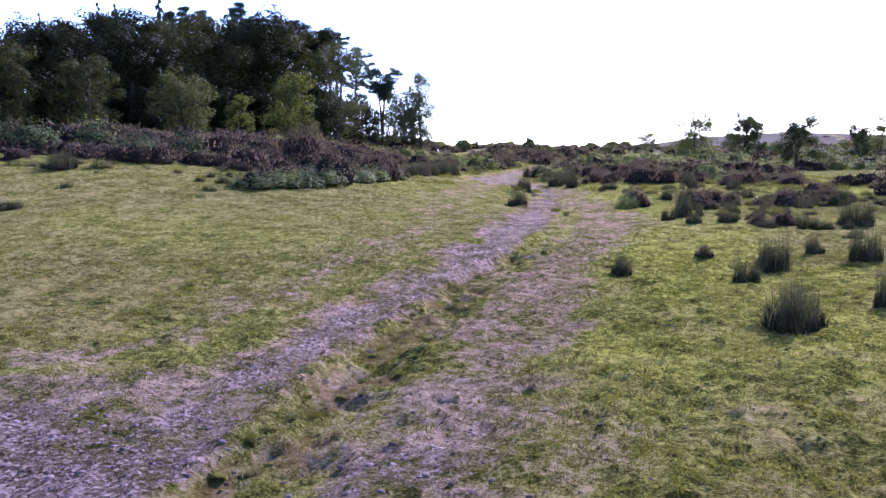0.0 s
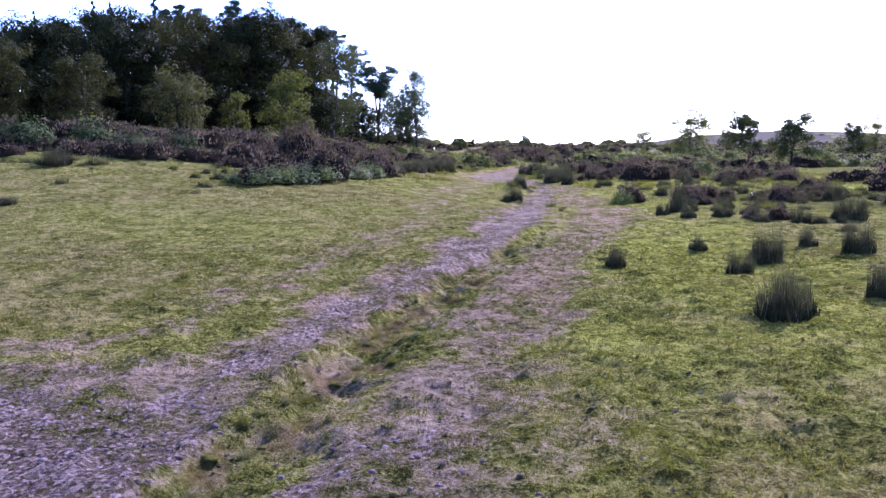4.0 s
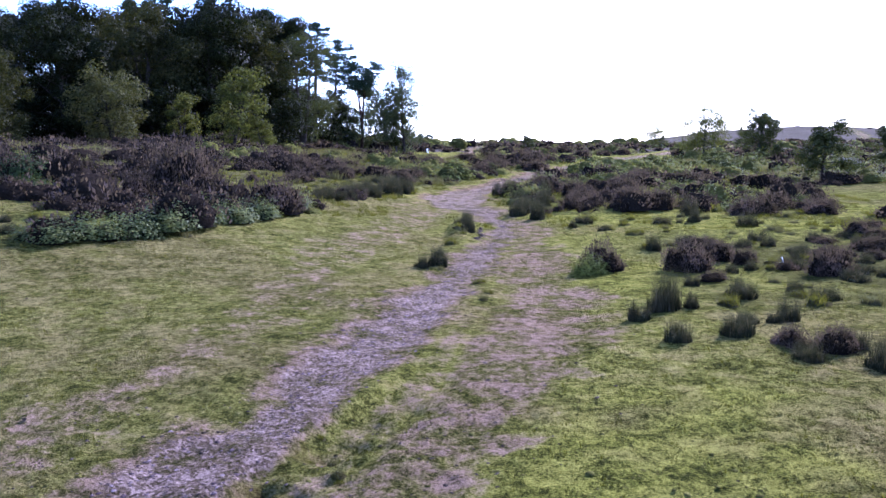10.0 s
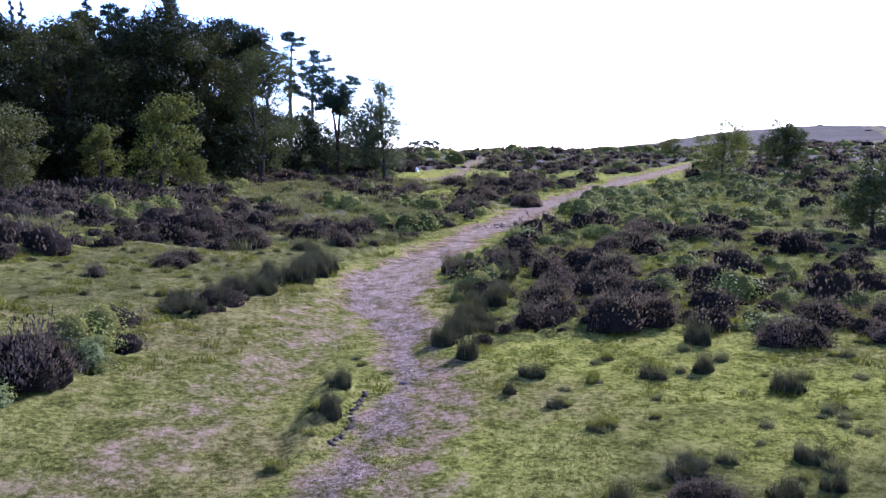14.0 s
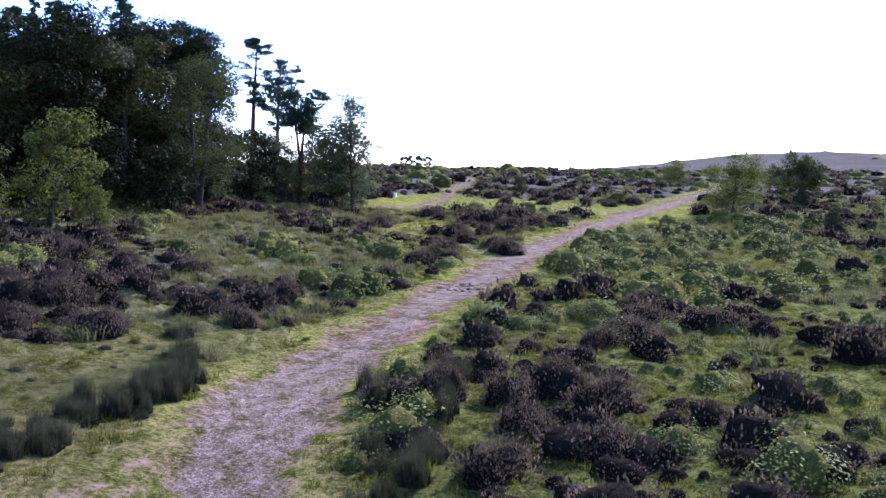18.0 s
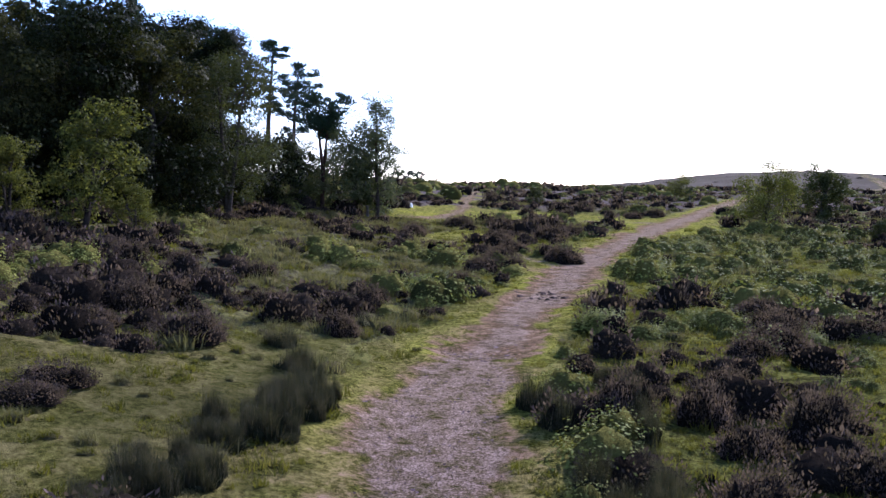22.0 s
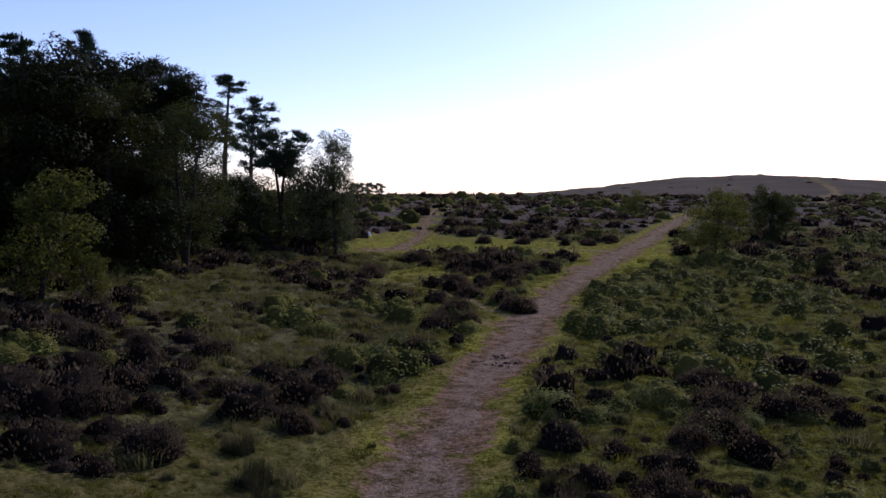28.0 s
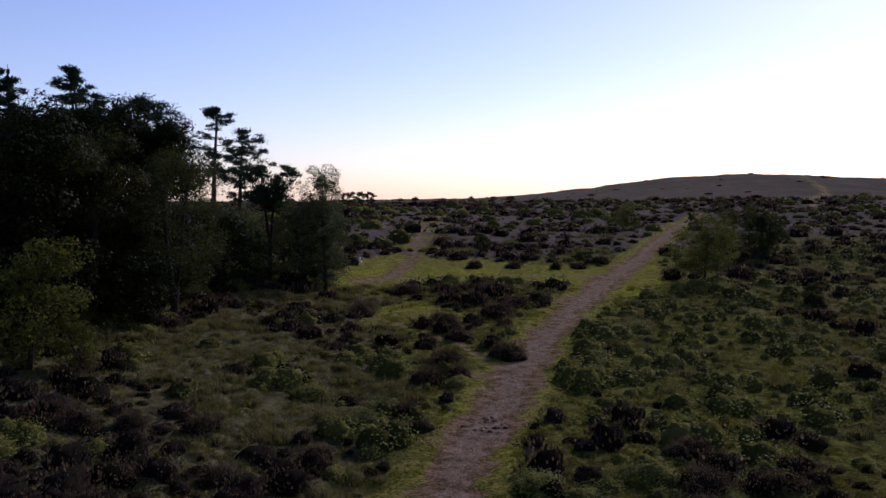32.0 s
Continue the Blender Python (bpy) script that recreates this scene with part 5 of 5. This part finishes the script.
fields = {0: [], 1: [], 2: []}
for (x0, x1, y0, y1, step, bh, bb, size, keepto) in (
        (-45, 45, 18, 70, 0.95, lo_h, lo_b, 0.46, 0.66), (-40, 66, 70, 112, 1.15, mid_h, mid_b, 0.52, 0.7), (-40, 100, 112, 160, 1.65, mid_h, mid_b, 0.72, 0.75),
        (-60, 200, 160, 340, 3.5, tiny_h, tiny_b, 1.1, 0.75), (-60, 300, 340, 520, 8.0, tiny_h, tiny_b, 0.9, 0.12)):
    x, y = scatter(rng, x0, x1, y0, y1, step)
    grown_here = land(x, y)[0]["heath"] > 0.6
    grown_here &= rng.uniform(0, 1, len(x)) < np.where((x < 4) & (y > 34) & (y < 115), 0.95, np.where((split(x, y) == 1) & (y < 160), 0.72, keepto))
    x, y = x[grown_here], y[grown_here]
    kind = split(x, y)
    r = size * np.clip(rng.lognormal(-0.05, 0.6, len(x)), 0.35, 2.3) * (1 + 0.1 * (1 - soft(x, -8, -3)) * (1 - soft(y, 60, 75)))
    for k, bases in ((0, bh), (1, bb), (2, tuss)):
        q = kind == k
        if k == 2:
            r = np.minimum(r, 1.5 * size)
        h = r[q] * rng.uniform(0.6, 1.15, q.sum()) * (1.0, 1.25, 1.0)[k] * (1 if y0 < 160 else 0.7 if y0 < 340 else 0.45)
        px, py, pr = x[q], y[q], r[q] * (1.15, 1.25, 1.45)[k]
        if y0 == 18:
            order = np.argsort(py)
            order = order[(py[order] > 26) & (px[order] > -14) & (px[order] < 22)]
            single, rest = order[:295], np.setdiff1d(np.arange(len(px)), order[:295])
            for i in single:
                v = int(rng.integers(0, 4))
                if k == 0:
                    put(("heather_low", v), lambda: low_shrub("heather_bush", bases[v], HEATHER_CORE_SHADED, HEATHER), px[i], py[i], pr[i], pr[i] * .9, h[i], rng.uniform(0, 360), "low dark heather cushion on the heath", "heather", "heather cushions", 0.05 * h[i])
                elif k == 1:
                    put(("bilberry_low", v), lambda: low_shrub("bilberry_bush", bases[v], BILBERRY_CORE, BILBERRY), px[i], py[i], pr[i], pr[i] * .9, h[i], rng.uniform(0, 360), "small green bilberry cushion on the heath", "shrub", "bilberry cushions", 0.05 * h[i])
                else:
                    v = v % 3
                    put(("tussock", v), lambda: low_shrub("grass_tussock", bases[v], TUSSOCK_CORE, TUSSOCK), px[i], py[i], pr[i], pr[i] * .9, h[i], rng.uniform(0, 360), "pale grass tussock among the heather", "grass tussock", "grass tussocks", 0.03)
            px, py, pr, h = px[rest], py[rest], pr[rest], h[rest]
        fields[k].append((bases, px, py, pr, h))
cover_heath("heather_cover", (fields[0], HEATHER_CORE_SHADED, HEATHER), "dark brown-purple heather over the moor", "heather")
cover_heath("bilberry_cover", (fields[1], BILBERRY_CORE, BILBERRY), "green bilberry and moss mounds over the moor", "shrubs")
cover_heath("tussock_cover", (fields[2], TUSSOCK_CORE, TUSSOCK), "pale grass tussocks among the heather", "grass")

hum = []
for i in range(4):
    r = np.random.default_rng(i + 140)
    a, d = r.uniform(0, 6.28, 46), np.sqrt(r.uniform(0, 1, 46))
    base = np.stack([d * np.cos(a), d * np.sin(a), -0.1 - 0.1 * d], 1)
    hum.append((None, blades(r, base, r.uniform(0.5, 1.2, 46), 0.9, 0.13, 1)))
spots = []
for x0, x1, y0, y1, step, size in ((-10, 24, 40, 76, 0.5, 0.2), (-14, 44, 76, 122, 0.85, 0.3)):
    x, y = scatter(rng, x0, x1, y0, y1, step)
    c = land(x, y)[0]
    q = (np.maximum(c["bare"], c["gravel"]) < 0.15) & (value_noise(x, y, 1.7, 81) + 0.5 * value_noise(x, y, 0.6, 82) + 0.4 * c["heath"] > 0.05)
    x, y = x[q], y[q]
    r = size * np.clip(rng.lognormal(0, 0.4, len(x)), 0.4, 2)
    spots.append((hum, x, y, r, r * rng.uniform(0.4, 1.0, len(x))))
cover_heath("grass_hummocks", (spots, GRASS, GRASS), "bright green grass tufts between the low shrubs", "grass")

# short turf: blades near the camera's way, thinning out with distance
def turf_blades(n, x0, x1, y0, y1, h, width, clump_n, reach, seed, wild=False):
    r = np.random.default_rng(seed)
    x, y = r.uniform(x0, x1, n), y0 + (y1 - y0) * r.uniform(0, 1, n) ** 1.3
    c, _ = land(x, y)
    keep = ((c["heath"] > 0.5) if wild else (c["heath"] < 0.4)) & (r.uniform(0, 1, n) > 1.25 * np.clip(np.maximum(c["bare"], c["gravel"]) + 0.1, 0, 1)) & (value_noise(x, y, 0.7, 51) + 0.6 * value_noise(x, y, 2.5, 52) + r.uniform(-0.7, 0.7, n) > -0.1)
    x, y = x[keep], y[keep]
    x, y = np.repeat(x, clump_n) + r.normal(size=len(x) * clump_n) * reach, np.repeat(y, clump_n) + r.normal(size=len(y) * clump_n) * reach
    base = np.stack([x, y, top(x, y) - 0.005], 1)
    return blades(r, base, h * r.lognormal(0, 0.4, len(x)), 1.3, width, 1)


pieces = [turf_blades(34000, -9, 8, 3.5, 17, 0.034, 0.009, 8, 0.025, 1), turf_blades(26000, -16, 14, 12, 44, 0.035, 0.012, 6, 0.05, 2), turf_blades(20000, -22, 18, 30, 68, 0.045, 0.014, 5, 0.08, 3), turf_blades(9000, -6, 36, 64, 136, 0.1, 0.05, 3, 0.15, 4),
          turf_blades(9000, -12, 24, 38, 78, 0.2, 0.016, 9, 0.12, 6, True), turf_blades(7000, -14, 40, 74, 122, 0.24, 0.03, 5, 0.16, 7, True)]
tagged(new("grass", mesh_from("grass", *join(pieces), [GRASS])), "short yellow-green turf on the ground", "grass", kind="stuff")

# loose stones on the worn ways, and clods of turf and earth
def stone_data(seed):
    """A flat, sharp-edged flake."""
    r = np.random.default_rng(seed)
    a = np.sort(np.linspace(0, 2 * np.pi, 6, endpoint=False) + r.uniform(-.35, .35, 6))
    d, e = r.uniform(0.7, 1.15, 6), r.uniform(0.45, 0.8, 6)
    low = np.stack([d * np.cos(a), d * np.sin(a), np.full(6, -0.3)], 1)
    up = np.stack([d * e * np.cos(a), d * e * np.sin(a), r.uniform(0.6, 1.0, 6)], 1)
    t = [(j, (j + 1) % 6, 6 + (j + 1) % 6) for j in range(6)] + [(j, 6 + (j + 1) % 6, 6 + j) for j in range(6)] + [(6, 6 + j, 7 + j) for j in range(1, 5)]
    return np.concatenate([low, up]), np.array(t)


def strew(name, shapes, spans, wanted, flat, mat, label, category, uneven=0.4, largest=1.6):
    """Many small pieces lying about; wanted gives how thickly they lie on each cover."""
    pieces = []
    for n, x0, x1, y0, y1, size in spans:
        x, y = rng.uniform(x0, x1, n), y0 + (y1 - y0) * rng.uniform(0, 1, n) ** 1.25
        q = rng.uniform(0, 1, n) < wanted(land(x, y)[0], x, y)
        x, y = x[q], y[q]
        r = size * np.clip(rng.lognormal(-0.1, uneven, len(x)), 0.3, largest)
        which = rng.integers(0, len(shapes), len(x))
        for k, shape in enumerate(shapes):
            w = which == k
            pieces.append(spread_out(shape, x[w], y[w], top(x[w], y[w]), r[w], r[w] * rng.uniform(0.6, 1.0, w.sum()), r[w] * flat, rng.uniform(0, 6.28, w.sum())))
    tagged(new(name, mesh_from(name, *join(pieces), [mat])), label, category, kind="stuff")


flakes = [stone_data(i) for i in range(4)]
lumps = [ball(np.random.default_rng(80 + i), 2, 6, 0.25) for i in range(4)]
strew("loose_stones", flakes, ((42000, -9, 4, 3.5, 24, 0.015), (9000, 0, 8, 24, 66, 0.022), (5000, 3, 30, 62, 130, 0.04)), lambda c, x, y: c["gravel"] * 1.4, 0.26, FLAKES, "grey-purple loose stones on the gravel track", "stones", 0.65, 2.8)
strew("turf_clods", lumps, ((16000, -10, 10, 3.5, 20, 0.016), (8000, -18, 16, 14, 46, 0.027)), lambda c, x, y: (c["heath"] < 0.5) * (c["gravel"] < 0.25) * np.clip(0.55 + 0.7 * value_noise(x, y, 0.9, 61), 0.1, 1), 0.34, TURF_CLOD, "small hummocks of cropped turf", "turf")
strew("earth_clods", lumps, ((12000, -9, 6, 3.5, 20, 0.015), (3000, -6, 8, 14, 50, 0.022), (2500, 2, 30, 50, 130, 0.03)), lambda c, x, y: np.maximum(c["bare"], 0.04 * (c["heath"] < 0.5)), 0.4, EARTH_CLOD, "crumbs of dark bare earth on the worn ways", "earth")
for i, (x, y, r) in enumerate([(-2.2, 5.5, .06), (-2.5, 5.9, .06), (-2.0, 6.1, .05), (-3.1, 6.3, .06), (-1.75, 6.9, .05), (-3.3, 7.4, .05), (-2.95, 5.7, .05), (5.1, 41.6, .16)]):
    def build(i=i):
        return tagged(new("stone", mesh_from("stone", *stone_data(60 + i % 3), [FLAKES])))
    put(("stone", i % 3), build, x, y, r, r * .8, r * .45, 50 * i, "angular grey stone lying in the track", "stone", "stones in the track", 0.02)

# broken ground: a step across the upper path and a ledge beside the track
for i in range(50):
    x, y, r = (8.6 + chance.gauss(0, .6), 77.3 + chance.gauss(0, .8), chance.uniform(.06, .19)) if i % 2 else (4.15 + chance.gauss(0, .1) + 0.12 * (i / 50), 37.2 + 3.6 * i / 50, chance.uniform(.05, .13))
    k = i % 4
    put(("clod", k), lambda: new("earth_clod", mesh_from("earth_clod", *ball(np.random.default_rng(110 + k), 3, 7, 0.3), [EARTH_CLOD])), x, y, r, r * .7, r * .6, chance.uniform(0, 360), "dark broken clod of earth in the worn path", "clod", "clods in the path", 0.02)

# the pale marker stone by the wood, and a bleached branch among the rushes
v, t = ball(np.random.default_rng(3), 4, 7, 0.06)
put("marker", lambda: new("marker_stone", mesh_from("marker_stone", v, t, [WHITE_STONE])), -0.8, 138.5, .22, .17, .5, 20, "small white-painted marker stone in the turf", "stone")
br = [tube(*limb(np.random.default_rng(2), (0, 0, 0.02), (0.6, 0.1, 0.75), 0.34, 0.03), 6), tube(*limb(np.random.default_rng(4), (0.1, 0, 0.12), (-0.5, 0.1, 0.1), 0.14, 0.018), 5)]
put("branch", lambda: new("dead_branch", mesh_from("dead_branch", *join(br), [WOOD_BLEACHED])), 11.3, 30.6, 1, 1, 1, 0, "bleached dead branch sticking up in the grass", "branch")

# sods that have slipped off the broken bank of the ditch
for i in range(64):
    y = 5.2 + 11.5 * ((i + 0.5) / 64) + chance.uniform(-.15, .15)
    x = float(np.interp(y, [p[1] for p in DITCH], [p[0] for p in DITCH])) - chance.uniform(.05, .4)
    r = chance.uniform(.03, .06)
    k = i % 4
    put(("sod", k), lambda: new("turf_sod", mesh_from("turf_sod", *ball(np.random.default_rng(90 + k), 3, 8, 0.32), [TURF_CLOD if k else EARTH_CLOD])), x, y, r, r * 1.5, r * .5, chance.uniform(0, 360), "broken sod of turf on the ditch's cut bank", "turf sod", "sods along the ditch", 0.02)
